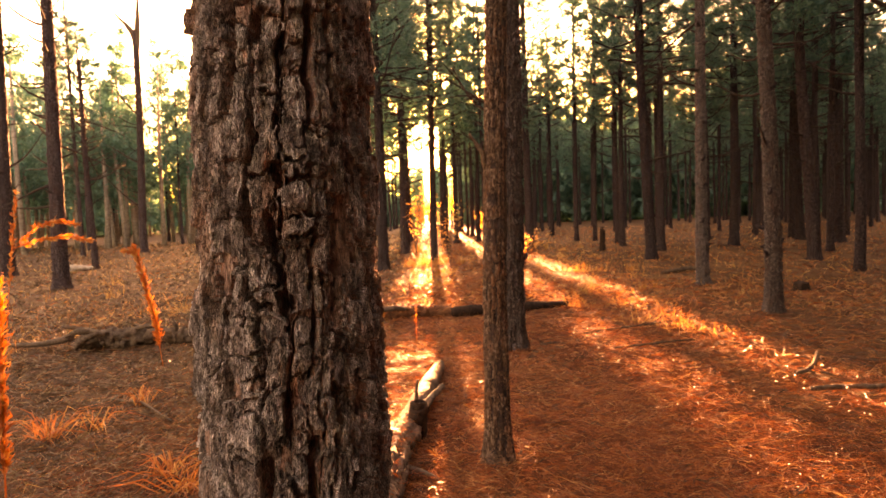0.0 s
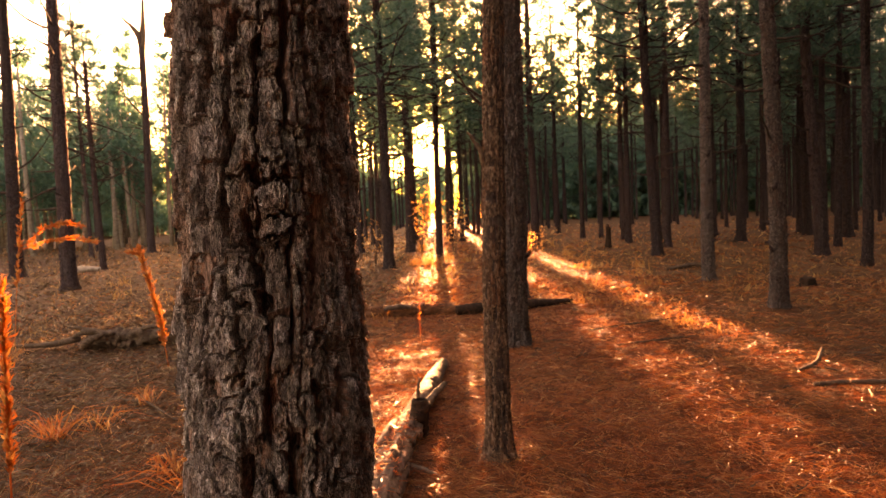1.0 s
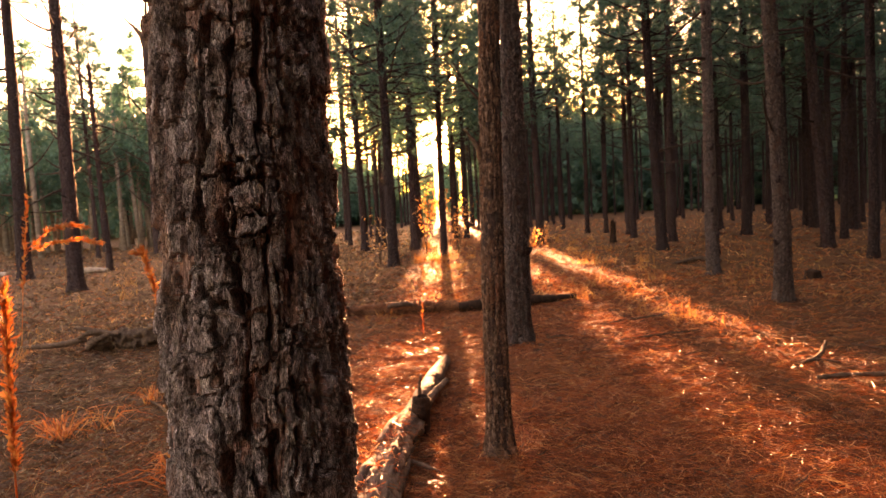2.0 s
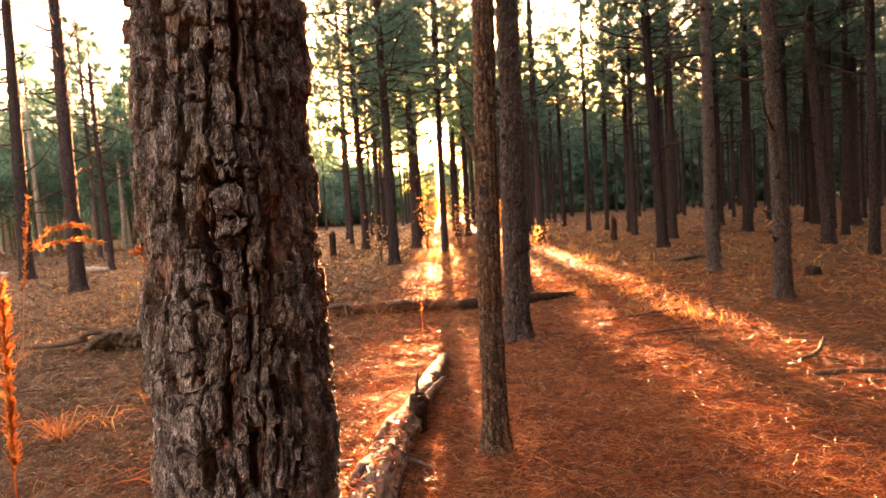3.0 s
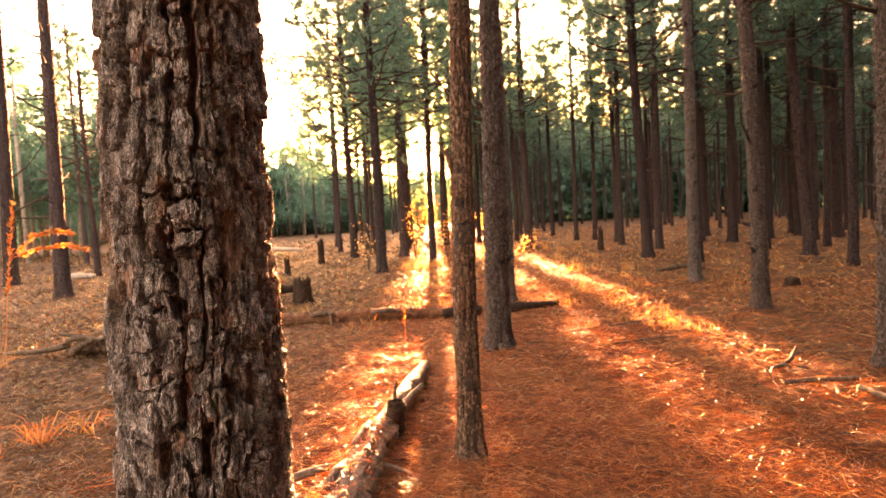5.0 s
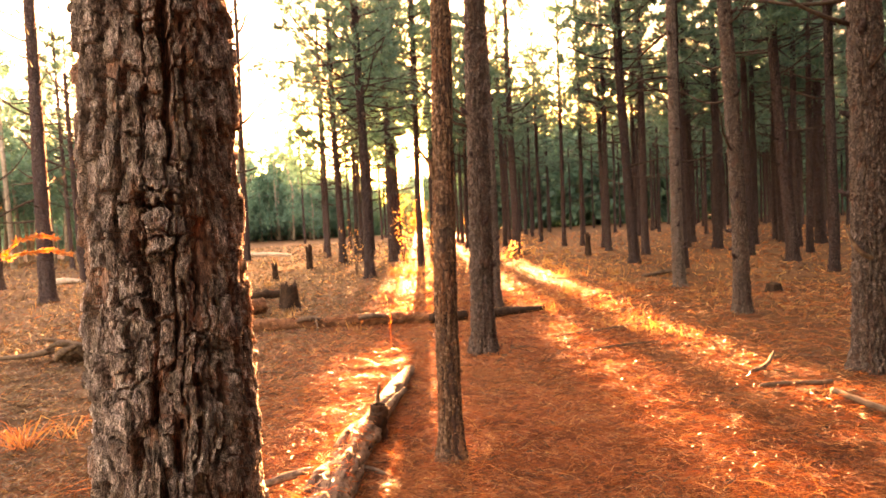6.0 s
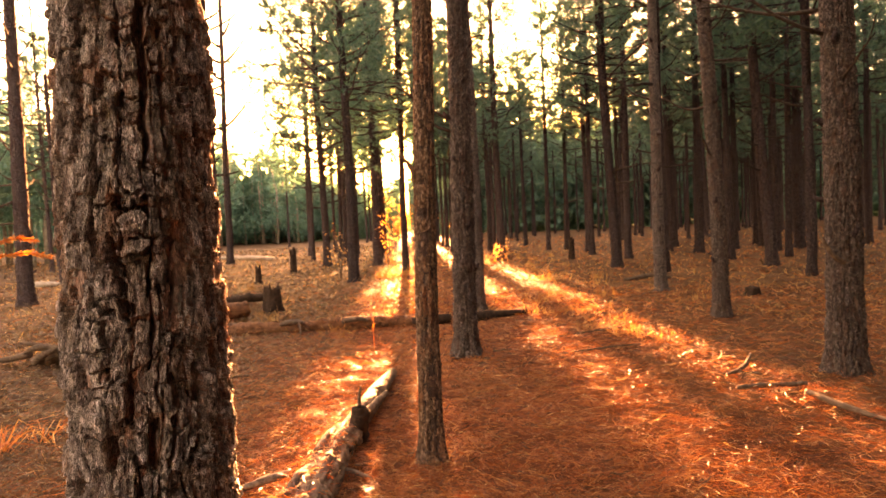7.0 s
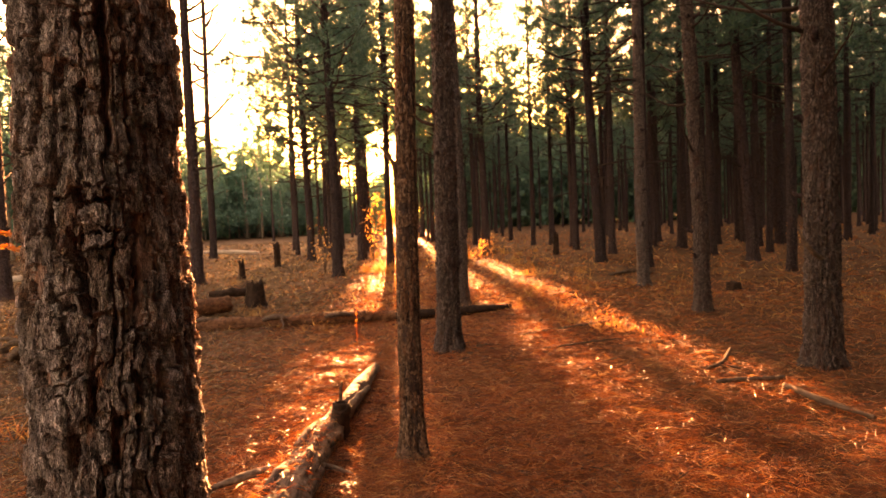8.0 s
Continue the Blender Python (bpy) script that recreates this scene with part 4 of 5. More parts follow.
main_log = fallen("fallen_log", "sunlit weathered fallen log with stubs among needles", "log",
                  [(-0.52, 3.0, 0.04), (-0.47, 3.7, 0.06), (-0.42, 4.2, 0.07), (-0.38, 4.72, 0.08)], [0.125, 0.13, 0.12, 0.10], 21, sides=44, steps=150, rough=0.13)
side_piece(main_log, "log_end", [(-0.41, 4.68, 0.08), (-0.36, 5.1, 0.10), (-0.31, 5.7, 0.09), (-0.24, 6.6, 0.05)], [0.075, 0.09, 0.085, 0.05], 27, M_SLAB, "pale barkless far length", 36, 80)
side_piece(main_log, "branch_stub", [(-0.345, 4.58, 0.0), (-0.33, 4.56, 0.12), (-0.325, 4.55, 0.235), (-0.32, 4.55, 0.265)], [0.074, 0.074, 0.070, 0.055], 22, M_STUMP, "thick dark sawn-off branch stub", 20, 26)
side_piece(main_log, "side_branch", [(-0.33, 4.75, 0.16), (-0.25, 4.9, 0.20), (-0.15, 5.05, 0.26)], [0.034, 0.03, 0.022], 23, M_LOG, "pale broken side branch")
side_piece(main_log, "upright_branch", [(-0.36, 4.75, 0.14), (-0.355, 4.75, 0.28), (-0.34, 4.76, 0.40)], [0.020, 0.015, 0.007], 24, M_STICK)
side_piece(main_log, "root_branch", [(-0.5, 3.75, 0.10), (-0.72, 3.80, 0.10), (-0.95, 3.70, 0.05), (-1.15, 3.6, 0.02)], [0.035, 0.03, 0.024, 0.012], 25, M_LOG)
side_piece(main_log, "lower_branch", [(-0.42, 3.95, 0.05), (-0.27, 3.9, 0.05), (-0.15, 3.82, 0.02)], [0.02, 0.016, 0.01], 26, M_STICK)
side_piece(main_log, "loose_bark", [(-0.58, 3.35, 0.13), (-0.55, 3.55, 0.155), (-0.54, 3.75, 0.13)], [0.03, 0.05, 0.03], 29, M_SLAB, "pale slab of loose bark", 14, 24)
side_piece(main_log, "loose_bark", [(-0.53, 4.0, 0.15), (-0.50, 4.25, 0.165), (-0.47, 4.5, 0.15)], [0.035, 0.045, 0.03], 28, M_SLAB, "pale slab of loose bark", 14, 24)

back_log = fallen("fallen_log", "long rotting red-brown log half buried in needles", "log",
                  [(-3.9, 9.9, 0.03), (-2.9, 9.8, 0.07), (-1.9, 9.92, 0.05), (-0.9, 9.95, 0.07), (-0.25, 10.05, 0.05)], [0.11, 0.135, 0.11, 0.125, 0.09], 31, M_REDLOG, 24, 140, 0.22)
side_piece(back_log, "broken_end", [(-0.22, 10.0, 0.05), (0.1, 10.05, 0.07), (0.42, 10.15, 0.06)], [0.085, 0.10, 0.075], 39, M_STUMP, "dark broken end piece")
for k, (x0, x1) in enumerate(((-3.6, -3.0), (-2.35, -1.95), (-1.35, -0.95))):
    side_piece(back_log, "loose_bark", [(x0, 9.8, 0.14), ((x0 + x1) / 2, 9.8, 0.185), (x1, 9.84, 0.15)], [0.03, 0.045, 0.025], 46 + k, M_SLAB, "pale slab of loose bark", 12, 20)
side_piece(back_log, "twig", [(-2.05, 9.8, 0.16), (-2.0, 9.68, 0.08), (-1.98, 9.55, -0.01)], [0.016, 0.014, 0.01], 49, M_SLAB)
fallen("fallen_log", "short dark fallen log behind the pine trunks", "log", [(0.5, 10.1, 0.06), (1.1, 10.35, 0.07), (1.75, 10.75, 0.04)], [0.09, 0.085, 0.06], 32, M_STUMP, 18, 50)
left_log = fallen("fallen_log", "dark rotten fallen log with a splintered end", "log", [(-5.1, 8.02, 0.13), (-4.75, 8.15, 0.11), (-4.2, 8.28, 0.12), (-3.7, 8.4, 0.09)], [0.10, 0.14, 0.12, 0.09], 33, M_STICK, 34, 90, 0.34)
side_piece(left_log, "splinter", [(-5.25, 7.95, 0.20), (-5.05, 7.95, 0.29), (-4.75, 8.0, 0.22)], [0.02, 0.045, 0.03], 92, M_STICK)
side_piece(left_log, "splinter", [(-5.12, 7.92, 0.05), (-5.05, 7.9, 0.14), (-4.85, 7.95, 0.24)], [0.035, 0.05, 0.03], 93, M_STICK)
side_piece(left_log, "splinter", [(-3.95, 8.3, 0.16), (-3.92, 8.28, 0.27), (-3.98, 8.28, 0.36)], [0.04, 0.025, 0.008], 94, M_STICK)
side_piece(left_log, "broken_limb", [(-5.25, 8.05, 0.16), (-5.8, 8.1, 0.06), (-6.9, 8.4, 0.03)], [0.05, 0.035, 0.015], 34, M_STICK)
side_piece(left_log, "broken_limb", [(-4.5, 8.2, 0.2), (-4.3, 8.1, 0.30), (-4.0, 8.05, 0.27)], [0.04, 0.03, 0.015], 38, M_STICK)
side_piece(left_log, "broken_limb", [(-4.9, 8.1, 0.2), (-5.1, 8.0, 0.30), (-5.3, 7.95, 0.33)], [0.05, 0.035, 0.02], 35, M_STICK)
fallen("fallen_log", "brown fallen log beside the old stump", "log", [(-4.7, 10.9, 0.08), (-4.1, 11.2, 0.14), (-3.5, 11.7, 0.16)], [0.13, 0.18, 0.15], 36, M_REDLOG, 20, 50)
fallen("fallen_log", "dark charred log piece lying behind the stump", "log", [(-4.45, 13.25, 0.2), (-4.0, 13.35, 0.24), (-3.6, 13.5, 0.22)], [0.09, 0.11, 0.08], 37, M_STUMP, 18, 40)


# logs put in for sunlit patches of the clearing; their pale colour replaces sunlight
for k, pts in enumerate((
    [(-19.0, 22.6, 0.10), (-18.5, 22.5, 0.12), (-17.9, 22.45, 0.09)],
    [(-17.0, 22.0, 0.08), (-16.7, 21.9, 0.11), (-16.4, 21.9, 0.08)],
    [(-15.0, 22.2, 0.09), (-14.5, 22.3, 0.13), (-13.9, 22.5, 0.09)],
    [(-14.6, 39.5, 0.10), (-13.0, 38.6, 0.14), (-11.2, 37.6, 0.10), (-9.9, 36.6, 0.06)],
)):
    fallen("fallen_log", "pale log standing in for a sunlit patch in the clearing", "log", pts, [0.08] + [0.13] * (len(pts) - 2) + [0.07], 95 + k, M_PALE, 14, 30, 0.2)


def draped(name, label, lines, per, length, seed):
    """Needles caught on top of fallen wood."""
    rng = np.random.default_rng(seed)
    s = Soup()
    for (x0, y0, z0), (x1, y1, z1), r in lines:
        t = rng.random(per)
        off = rng.normal(0, 0.7, per) * r
        top = np.sqrt(np.clip(1.25 - (off / r) ** 2, 0.0, None)) * r
        c = np.stack([x0 + (x1 - x0) * t, y0 + (y1 - y0) * t, z0 + (z1 - z0) * t + top - 0.2 * r], -1)
        run = np.array([x1 - x0, y1 - y0, 0.0])
        across = np.array([run[1], -run[0], 0.0]) / np.linalg.norm(run)
        c += across * off[:, None]
        d = rng.normal(0, 1, (per, 3)) * (1, 1, 0.25)
        d /= np.linalg.norm(d, axis=1)[:, None]
        L = rng.uniform(length[0], length[1], (per, 1))
        s.blades(c - d * L / 2, c + d * L / 2, 0.003, rng.normal(0, 0.08, (per, 3)) * L + (0, 0, 0.01), rng)
    return tagged(new(name, s.mesh(name, M_NEEDLE, smooth=False)), label, "litter", kind="stuff")


draped("fallen_needles", "rusty needles caught on the fallen logs", [
    ((-0.62, 3.0, 0.03), (-0.50, 4.6, 0.05), 0.12), ((-0.54, 3.0, 0.05), (-0.43, 4.5, 0.07), 0.125), ((-3.9, 9.88, 0.03), (-1.9, 9.85, 0.05), 0.13), ((-1.9, 9.85, 0.05), (-0.3, 10.0, 0.05), 0.12),
    ((-4.6, 10.95, 0.1), (-3.6, 11.6, 0.15), 0.16)], 420, (0.08, 0.2), 90)


def stump(x, y, r, h, label, seed):
    ob = thing("tree_stump", x, y, label, "stump")
    s = Soup()
    n, steps = 40, 18
    t = np.linspace(0, 1, steps)
    s.tube(np.stack([0 * t, 0 * t, t * h - 0.05], -1), r * (1 + 0.35 * np.exp(-t * h / 0.1)) * (1 - 0.12 * t), n)
    V = s.v[0]
    rng = np.random.default_rng(seed)
    ang = np.arctan2(V[:, 1], V[:, 0])
    V[:, :2] *= (1 + 0.36 * (fbm(np.cos(ang) * 2.5 + 9, np.sin(ang) * 2.5 + 9, V[:, 2] * 2, 4, seed) - 0.5) * 2)[:, None]
    jag = (fbm(np.cos(ang) * 3 + 4, np.sin(ang) * 3 + 4, 0.5, 3, seed + 2) - 0.5) * 2
    V[:, 2] += jag * 0.65 * h * np.clip(V[:, 2] / h, 0, 1) ** 3
    V[-1, 2] = h * 0.75
    part("stump_body", s.mesh("stump_body", M_STUMP), ob)
    return ob


stump(-3.24, 12.53, 0.20, 0.55, "dark weathered broken tree stump", 41)
stump(-5.73, 24.3, 0.13, 0.95, "tall narrow burnt stump in the clearing", 42)
stump(-5.71, 19.66, 0.10, 0.6, "small broken stump in the clearing", 43)
stump(5.47, 24.8, 0.12, 0.8, "leaning broken snag at the edge of the stand", 44)
stump(6.31, 11.8, 0.14, 0.22, "low dark stump in the shaded litter", 45)

for pts, rad, seed in (
    ([(2.98, 5.42, 0.035), (3.3, 5.43, 0.045), (3.62, 5.38, 0.05)], [0.019, 0.026, 0.020], 51),
    ([(3.44, 5.12, 0.06), (3.49, 4.72, 0.045), (3.63, 4.30, 0.03)], [0.022, 0.026, 0.018], 52),
    ([(3.15, 6.0, 0.02), (3.36, 6.1, 0.04), (3.5, 6.28, 0.06), (3.66, 6.52, 0.09)], [0.014, 0.024, 0.02, 0.01], 53),
    ([(1.75, 7.3, 0.01), (2.3, 7.42, 0.03), (2.8, 7.6, 0.02)], [0.008, 0.012, 0.008], 54),
    ([(1.6, 8.3, 0.01), (2.2, 8.5, 0.03), (3.0, 8.9, 0.02)], [0.008, 0.013, 0.008], 55),
    ([(4.9, 15.5, 0.03), (5.6, 15.8, 0.1), (6.1, 15.6, 0.03)], [0.04, 0.06, 0.03], 56),
    ([(-2.6, 6.6, 0.02), (-2.0, 6.9, 0.03), (-1.5, 6.8, 0.01)], [0.010, 0.014, 0.008], 57),
    ([(-2.4, 5.0, 0.02), (-2.9, 5.5, 0.03), (-3.3, 5.7, 0.01)], [0.009, 0.012, 0.007], 58),
):
    fallen("fallen_stick", "bare grey-brown fallen stick lying on the needles", "stick", pts, rad, seed, M_STICK, 12, 40, 0.18, "fallen sticks")


TWIG_RNG = random.Random(77)
for k in range(16):
    x, y, a = TWIG_RNG.uniform(-5.5, -0.9), TWIG_RNG.uniform(3.6, 11), TWIG_RNG.uniform(0, 6.28)
    if k > 10:
        x, y = TWIG_RNG.uniform(0.8, 4.2), TWIG_RNG.uniform(3.4, 8)
    L, bow = TWIG_RNG.uniform(0.15, 0.4), TWIG_RNG.uniform(-0.08, 0.08)
    c, d = math.cos(a) * L, math.sin(a) * L
    r = TWIG_RNG.uniform(0.006, 0.012)
    fallen("fallen_stick", "thin dark twig lying on the forest floor", "stick", [(x - c, y - d, 0.01), (x + bow, y + bow, 0.035), (x + c, y + d, 0.015)], [r, r * 1.2, r * 0.5], 140 + k, M_STICK, 8, 18, 0.1, "fallen sticks")


# ---- snags on two trunks ----
def snag_on(x, y, pts, radii, seed):
    for ob in list(scene.objects):
        if ob.name.startswith("pine_tree") and abs(ob.location.x - x) < 0.02 and abs(ob.location.y - y) < 0.02:
            part("dead_branch", log_mesh("dead_branch", pts, radii, seed, M_TWIG if len(pts) == 4 and ob.location.x < -4 else M_STICK, 0.08, 8, 14), ob)


snag_on(0.24, 4.12, [(-0.02, 0, 1.93), (-0.06, -0.02, 2.02), (-0.08, -0.02, 2.08), (-0.135, -0.02, 2.15)], [0.024, 0.018, 0.014, 0.006], 61)
snag_on(4.33, 5.96, [(-0.05, -0.12, 1.10), (-0.18, -0.15, 1.13), (-0.27, -0.14, 1.24), (-0.33, -0.12, 1.42)], [0.03, 0.026, 0.02, 0.008], 62)

for k, (pts, rad) in enumerate((
    ([(0.24, 0, 11.0), (0.28, 0, 12.3), (0.08, 0, 12.9), (-0.45, 0, 13.3), (-0.95, 0, 13.9)], [0.10, 0.19, 0.17, 0.09, 0.035]),
    ([(0.24, 0, 11.0), (0.29, 0, 12.3), (0.40, 0, 13.1), (0.48, 0, 14.0), (0.5, 0, 15.2)], [0.10, 0.19, 0.16, 0.09, 0.07]),
    ([(0.05, 0, 2.6), (-0.7, 0, 3.1), (-1.3, 0, 3.7), (-2.0, 0, 4.4)], [0.06, 0.05, 0.04, 0.02]),
    ([(0.1, 0, 5.2), (-0.7, 0, 5.6), (-1.5, 0, 6.2), (-2.0, 0, 6.4)], [0.06, 0.05, 0.035, 0.02]),
    ([(0.15, 0, 8.0), (-0.4, 0, 8.5), (-0.9, 0, 9.2), (-1.3, 0, 9.7)], [0.06, 0.05, 0.035, 0.02]),
)):
    snag_on(-18.99, 35.64, pts, rad, 63 + k)


# upturned dead limbs that stand out against the sky beside the clearing
for tx, ty, lean, thick, limbs in (
    (-6.50, 18.00, 0.013, 0.045, (((0.30, 3.42), (0.78, 3.43), (0.89, 3.57)), ((0.39, 5.94), (0.63, 6.01), (0.80, 6.10)), ((0.50, 7.71), (0.86, 7.95), (1.09, 8.16)), ((0.40, 7.98), (0.60, 8.10), (0.78, 8.28)))),
    (-11.44, 33.34, 0.017, 0.095, (((0.60, 7.72), (1.12, 8.43), (1.64, 8.77)), ((0.62, 11.05), (1.12, 11.55), (1.60, 12.11)), ((-0.30, 10.15), (-0.44, 10.57), (-0.50, 10.89)), ((-0.22, 10.98), (-0.44, 11.20), (-0.71, 11.57)),
                                   ((-0.20, 11.86), (-0.42, 12.18), (-0.51, 12.34)), ((-0.22, 9.21), (-0.40, 9.43), (-0.52, 9.53)), ((0.48, 12.51), (0.66, 13.02), (0.78, 13.43)), ((-0.30, 7.38), (-0.55, 7.34), (-0.73, 7.03)))),
):
    for k, ((xa, za), (xb, zb), (xc, zc)) in enumerate(limbs):
        z = za - 0.35 * abs(zb - za) - 0.04
        depth_y = 0.12 * (-1) ** k
        snag_on(tx, ty, [(lean * z, 0, z), (xa, depth_y * 0.4, za), (xb, depth_y, zb), (xc, depth_y * 1.3, zc)], [thick, thick * 0.8, thick * 0.6, thick * 0.25], 640 + k)
        if abs(xc) > 1.0:
            snag_on(tx, ty, [(xb, depth_y, zb), (xb + 0.1, depth_y + 0.1, zb + 0.18), (xb + 0.16, depth_y + 0.2, zb + 0.4), (xb + 0.18, depth_y + 0.25, zb + 0.62)], [thick * 0.5, thick * 0.4, thick * 0.3, thick * 0.15], 660 + k)


def bough_mesh(pts, seed, sprays=11, blades=15, size=0.25):
    """A long thin bough with side twigs that end in open tufts of needles."""
    rng = np.random.default_rng(seed)
    pts = np.asarray(pts, float)
    s = Soup()
    s.tube(pts, np.linspace(0.055, 0.02, len(pts)), 6)
    u = np.linspace(0, 1, len(pts))
    bases, tips = [], []
    for k in range(sprays):
        w = 0.3 + 0.7 * (k + rng.random()) / sprays
        c = np.array([np.interp(w, u, pts[:, q]) for q in range(3)])
        run = pts[-1] - pts[0]
        run /= np.linalg.norm(run)
        L = rng.uniform(0.25, 0.75)
        end = c + L * (0.6 * run + rng.normal(0, 0.55, 3) * (1, 1, 0.8) + (0, 0, 0.1))
        s.tube([c, (c + end) / 2 + (0, 0, -0.03), end], (0.02, 0.016, 0.010), 4)
        for q in range(4):
            h = c + (end - c) * rng.uniform(0.55, 1.0) + rng.normal(0, 0.06, 3)
            d = rng.normal(size=(blades, 3)) + 0.9 * (end - c) / L
            d /= np.linalg.norm(d, axis=1)[:, None]
            bases.append(np.repeat(h[None], blades, 0))
            tips.append(h + d * size * rng.uniform(0.6, 1.2, (blades, 1)))
    wood = sum(len(q) for q in s.q)
    s.blades(np.vstack(bases), np.vstack(tips), 0.040, None, rng)
    me = s.mesh("bough", M_GREEN, smooth=False)
    me.materials.append(M_BARK_SHADED)
    index = np.zeros(len(me.polygons), dtype=np.int32)
    index[:wood] = 1
    me.polygons.foreach_set("material_index", index)
    return me


for ob in [ob for ob in scene.objects if ob.name.startswith("pine_tree") and abs(ob.location.x + 4.97) < 0.02 and abs(ob.location.y - 27.33) < 0.02]:
    for k, pts in enumerate((
        [(-0.09, 0, 10.3), (-1.27, 0.2, 10.55), (-1.78, 0.3, 10.61), (-2.5, 0.3, 10.67)],
        [(-0.09, 0, 9.3), (-1.1, -0.2, 10.2), (-1.6, -0.3, 10.9), (-2.0, -0.3, 11.7)],
        [(-0.07, 0, 8.7), (-1.62, -0.3, 8.94), (-2.48, -0.5, 8.97), (-3.44, -0.6, 8.75)],
        [(-0.07, 0, 7.9), (-1.65, 0.3, 8.26), (-2.25, 0.4, 8.37), (-3.0, 0.6, 8.65)],
        [(-0.06, 0, 6.3), (-0.7, 0.2, 6.6), (-1.3, 0.2, 6.75), (-1.9, 0.1, 6.7)],
        [(-0.06, 0, 5.0), (-0.6, 0.2, 5.25), (-1.1, 0.2, 5.3), (-1.6, 0.1, 5.5)],
    )):
        part("bough", bough_mesh(pts, 700 + k), ob)


LIMB_RNG = random.Random(31)
for tx, ty, low, high, thick, count in ((-10.75, 16.00, 2.2, 7.0, 0.035, 9), (-15.83, 20.72, 2.5, 8.5, 0.045, 8), (-14.31, 23.28, 2.5, 7.5, 0.04, 7)):
    for k in range(count):
        z, way = low + (high - low) * (k + LIMB_RNG.random()) / count, LIMB_RNG.choice((-1, 1))
        L, rise = LIMB_RNG.uniform(0.35, 1.15) * (26 * thick + 0.3), LIMB_RNG.uniform(-0.25, 1.3)
        y = LIMB_RNG.uniform(-0.4, 0.4)
        snag_on(tx, ty, [(0, 0, z), (way * L * 0.35, y * L * 0.35, z + rise * L * 0.15 - 0.05 * L), (way * L * 0.75, y * L * 0.75, z + rise * L * 0.55), (way * L, y * L, z + rise * L)], [thick, thick * 0.8, thick * 0.5, thick * 0.2], 600 + k)


# ---- dried weeds ----
def plume(pts, n, size, seed, wide=0.012, start=0.3):
    """A thin stem with many short dry leaves along it."""
    rng = np.random.default_rng(seed)
    pts = np.asarray(pts, float)
    s = Soup()
    u = np.linspace(0, 1, len(pts))
    t = np.linspace(0, 1, 16)
    P = np.stack([np.interp(t, u, pts[:, q]) for q in range(3)], -1)
    s.tube(P, np.linspace(0.006, 0.002, 16), 5)
    w = start + (1 - start) * rng.random(n)
    c = np.stack([np.interp(w, u, pts[:, q]) for q in range(3)], -1)
    run = np.stack([np.interp(np.clip(w + 0.05, 0, 1), u, pts[:, q]) - np.interp(w - 0.05, u, pts[:, q]) for q in range(3)], -1)
    run /= np.linalg.norm(run, axis=1)[:, None] + 1e-9
    d = rng.normal(size=(n, 3)) * 0.6 + 1.3 * run
    d /= np.linalg.norm(d, axis=1)[:, None]
    L = size * rng.uniform(0.7, 1.6, (n, 1))
    s.blades(c, c + d * L, wide, d * 0 + rng.normal(0, 0.15, (n, 3)) * L, rng)
    return s.mesh("frond", M_WEED, smooth=False)


def weed(x, y, label, fronds):
    ob = thing("dried_weed", x, y, label, "plant")
    for k, (pts, n, size, wide, start) in enumerate(fronds):
        part("frond", plume(pts, n, size, 71 + k + int(abs(x) * 10), wide, start), ob)
    return ob


weed(-2.70, 3.55, "tall dried orange weed stalk with feathery leaves", [([(0, 0, 0), (0.02, 0, 0.65), (0.05, 0, 1.32)], 420, 0.06, 0.016, 0.15)])
weed(-3.52, 7.01, "leaning dried orange weed with a yellow tip", [([(0.03, 0, 0), (-0.03, 0, 0.55), (-0.22, 0, 1.37)], 420, 0.07, 0.02, 0.22), ([(-0.2, 0, 1.27), (-0.25, 0, 1.34), (-0.32, 0, 1.36)], 60, 0.06, 0.02, 0.0)])
weed(-6.65, 8.69, "thin dried sapling with drooping orange fronds", [
    ([(0, 0, 0), (0.08, 0, 0.7), (0.18, 0, 1.4), (0.30, 0, 2.2)], 160, 0.06, 0.018, 0.4),
    ([(0.17, 0, 1.38), (0.58, 0, 1.70), (0.88, 0, 1.76), (1.15, 0, 1.70)], 190, 0.07, 0.02, 0.1),
    ([(0.17, 0, 1.38), (0.62, 0, 1.50), (1.03, 0, 1.54), (1.33, 0, 1.46)], 190, 0.07, 0.02, 0.1)])


def grass_clump(x, y, label, count, height, spread, seed):
    """Long thin arching dry blades from one foot."""
    ob = thing("grass_clump", x, y, label, "grass")
    rng = np.random.default_rng(seed)
    a = rng.uniform(0, 2 * math.pi, count)
    root = rng.normal(0, 0.04, (count, 3)) * (1, 1, 0)
    L = height * rng.uniform(0.5, 1.15, count)
    out = spread * rng.uniform(0.3, 1.2, count)
    s = Soup()
    mid = root + np.stack([np.cos(a) * out * 0.45, np.sin(a) * out * 0.45, L * 0.75], -1)
    tip = root + np.stack([np.cos(a) * out * 1.1, np.sin(a) * out * 1.1, L * rng.uniform(0.1, 0.9, count)], -1)
    s.blades(root, tip, 0.008, mid - (root + tip) / 2, rng)
    part("tuft", s.mesh("tuft", M_WEED, smooth=False), ob)
    return ob


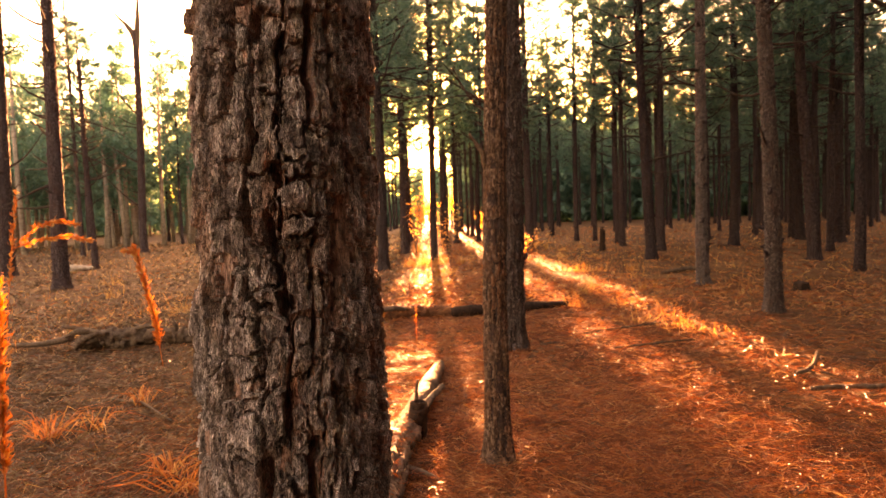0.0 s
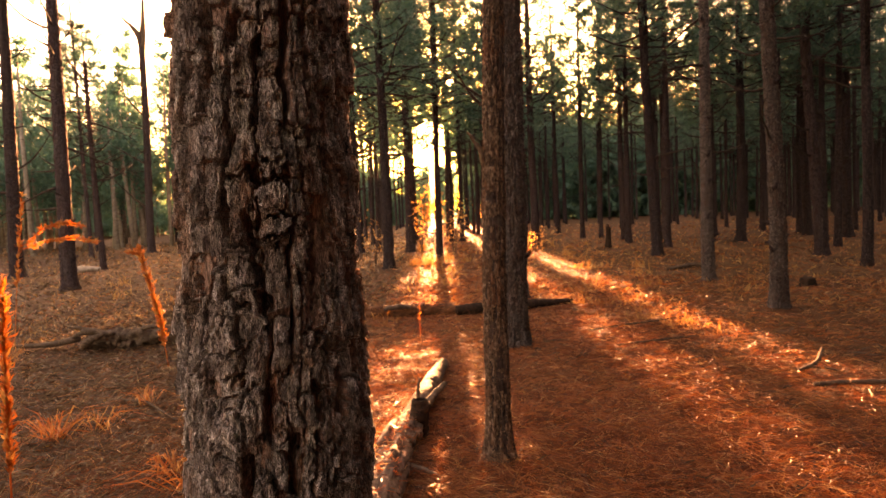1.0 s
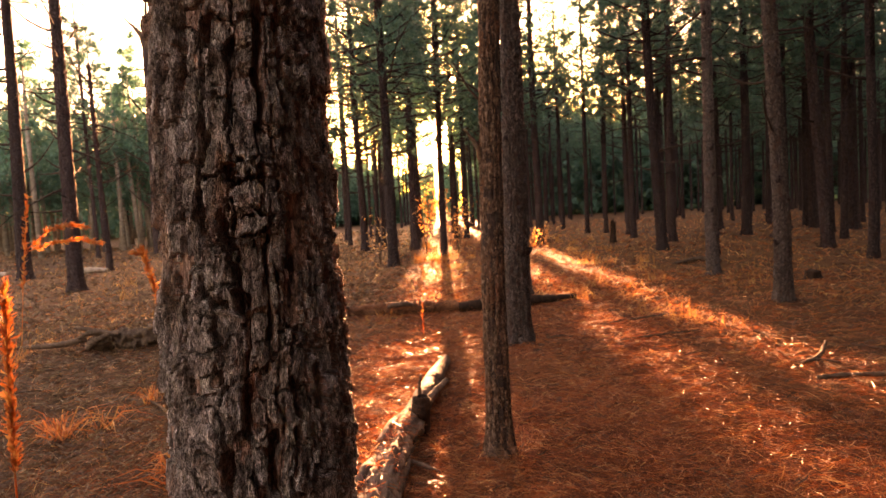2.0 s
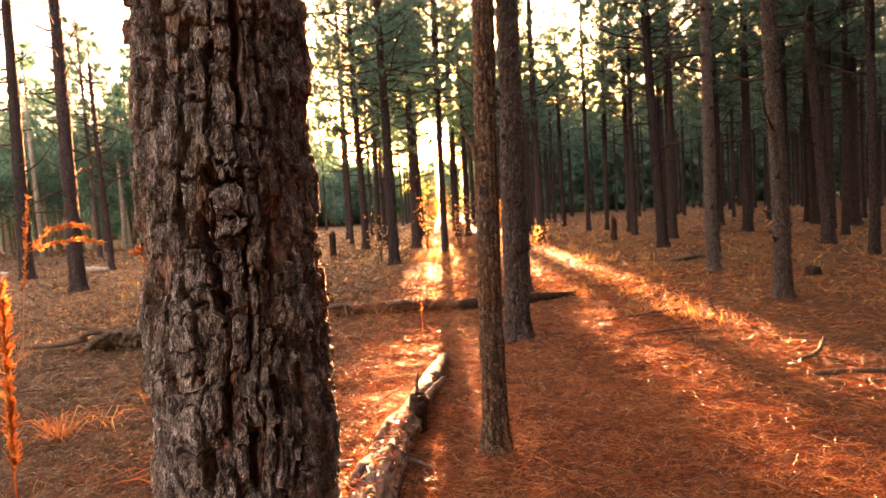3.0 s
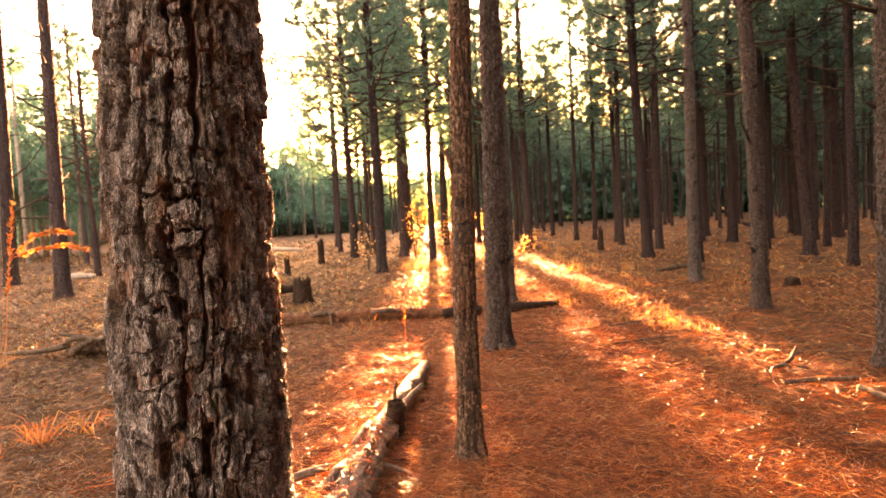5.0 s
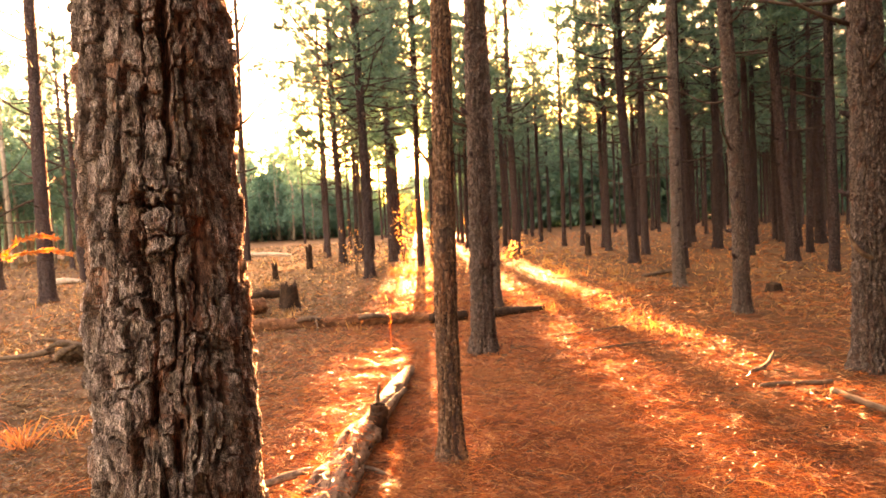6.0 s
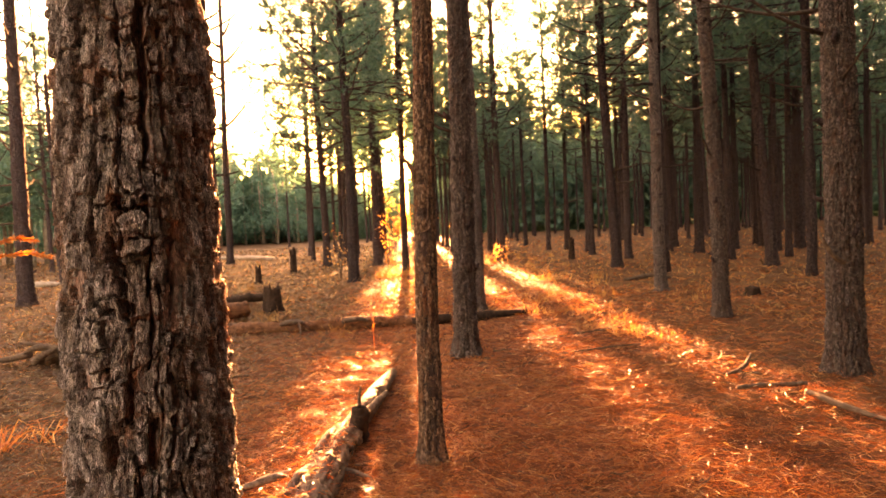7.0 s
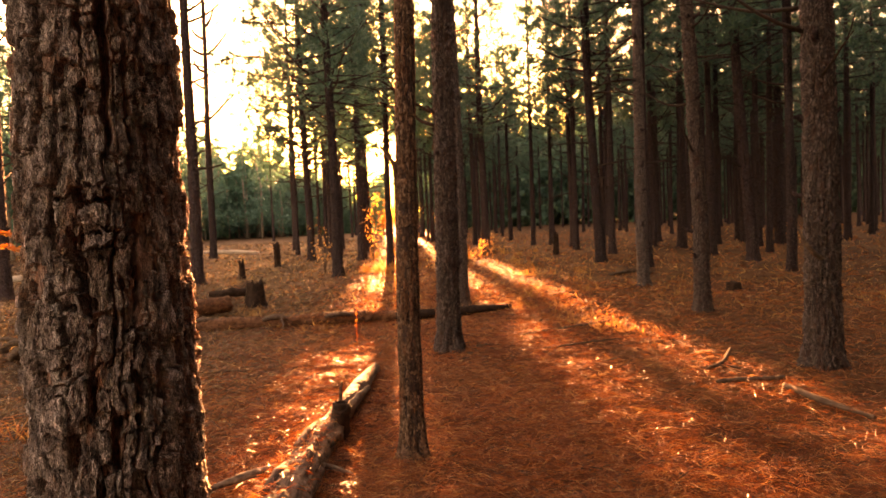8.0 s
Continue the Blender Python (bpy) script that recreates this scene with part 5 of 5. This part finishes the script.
grass_clump(-3.25, 4.72, "tuft of dried orange grass beside a dark hollow", 46, 0.26, 0.42, 401)
grass_clump(-3.0, 4.9, "tuft of dried orange grass beside a dark hollow", 26, 0.20, 0.40, 402)
grass_clump(-2.95, 5.55, "small tuft of dried orange grass", 24, 0.20, 0.28, 403)
grass_clump(-1.95, 4.0, "low tuft of dried orange grass", 46, 0.16, 0.32, 404)
grass_clump(-1.72, 3.75, "low tuft of dried orange grass", 46, 0.16, 0.32, 405)
weed(-0.62, 8.0, "single thin dead stalk standing in the sunlit strip", [([(0, 0, 0), (0.0, 0, 0.3), (0.02, 0, 0.6)], 14, 0.05, 0.008, 0.3)])


def sapling(x, y, height, spread, leaves, label, seed, leaf=1.0):
    """A slender young broadleaf bush: a few rising stems and many small yellow leaves in loose clusters."""
    ob = thing("sapling", x, y, label, "bush")
    rng = np.random.default_rng(seed)
    for k in range(5):
        a, far = rng.uniform(0, 6.28), spread * rng.uniform(0.3, 1.0)
        t = np.linspace(0, 1, 7)
        top = height * rng.uniform(0.65, 1.0)
        P = np.stack([np.cos(a) * far * t ** 1.4, np.sin(a) * far * t ** 1.4, top * t], -1) + np.cumsum(rng.normal(0, 0.02, (7, 3)), 0)
        P[0] = (0, 0, -0.05)
        s = Soup()
        s.tube(P, np.linspace(0.016, 0.004, 7), 6)
        stem = part("stem", s.mesh("stem", M_STICK), ob)
        f = Soup()
        n = leaves // 5
        knots = rng.uniform(0.3, 1.0, 9)
        w = np.clip(knots[rng.integers(0, 9, n)] + rng.normal(0, 0.03, n), 0.2, 1)
        c = np.stack([np.interp(w, t, P[:, q]) for q in range(3)], -1) + rng.normal(0, 0.16, (n, 3)) * (1, 1, 0.8)
        d = rng.normal(size=(n, 3))
        d /= np.linalg.norm(d, axis=1)[:, None]
        L = rng.uniform(0.05, 0.11, (n, 1)) * leaf
        f.blades(c, c + d * L, 0.05 * leaf, rng.normal(0, 0.1, (n, 3)) * L, rng)
        part("foliage", f.mesh("foliage", M_GOLD, smooth=False), stem)
    return ob


# the sapling at y 52 is added only to dapple the right sun strip
for k, (x, y, height, spread, leaves) in enumerate(((-1.95, 24.5, 2.7, 0.55, 150), (-0.66, 24.0, 2.5, 0.6, 200), (2.5, 24.0, 0.75, 0.8, 60), (3.1, 26.5, 0.8, 0.8, 60), (1.3, 52.0, 2.6, 0.9, 300), (-3.1, 20.0, 2.1, 0.25, 60))):
    sapling(x, y, height, spread, leaves, "slender sapling with backlit golden-yellow leaves", 300 + k)


for k, (x, y, height) in enumerate(((-4.75, 66.0, 3.6), (-3.95, 70.0, 4.2), (-4.5, 76.0, 4.4), (-3.6, 64.0, 3.2), (1.5, 44.0, 2.0))):
    sapling(x, y, height, 0.9, 330, "distant bushy sapling with backlit golden leaves", 320 + k, 2.0)


def grass_tufts(count, seed):
    rng = np.random.default_rng(seed)
    s = Soup()
    for k in range(count):
        y = rng.uniform(7, 30)
        sx = (rng.uniform(2.0, 6.0), rng.uniform(-0.6, 0.5), rng.uniform(-9, 7))[k % 3]
        if k % 3 == 1:
            y = rng.uniform(13, 30)
        x = sx - 0.059 * y
        n, r, h = rng.integers(18, 50), rng.uniform(0.12, 0.4), rng.uniform(0.1, 0.28)
        a = rng.uniform(0, 2 * math.pi, n)
        q = np.sqrt(rng.random(n)) * r
        bx, by = x + np.cos(a) * q, y + np.sin(a) * q
        base = np.stack([bx, by, ground_z(bx, by)], -1)
        L = h * rng.uniform(0.5, 1.1, n)
        out = rng.normal(0, 0.6, (n, 3)) + (0, 0, 0.9)
        s.blades(base, base + out * L[:, None], 0.003 + 0.0006 * y, rng.normal(0, 0.18, (n, 3)) * L[:, None], rng)
    return tagged(new("grass_tufts", s.mesh("grass_tufts", M_STRAW, smooth=False)), "scattered tufts of pale dry grass in the litter", "grass", kind="stuff")


grass_tufts(70, 200)
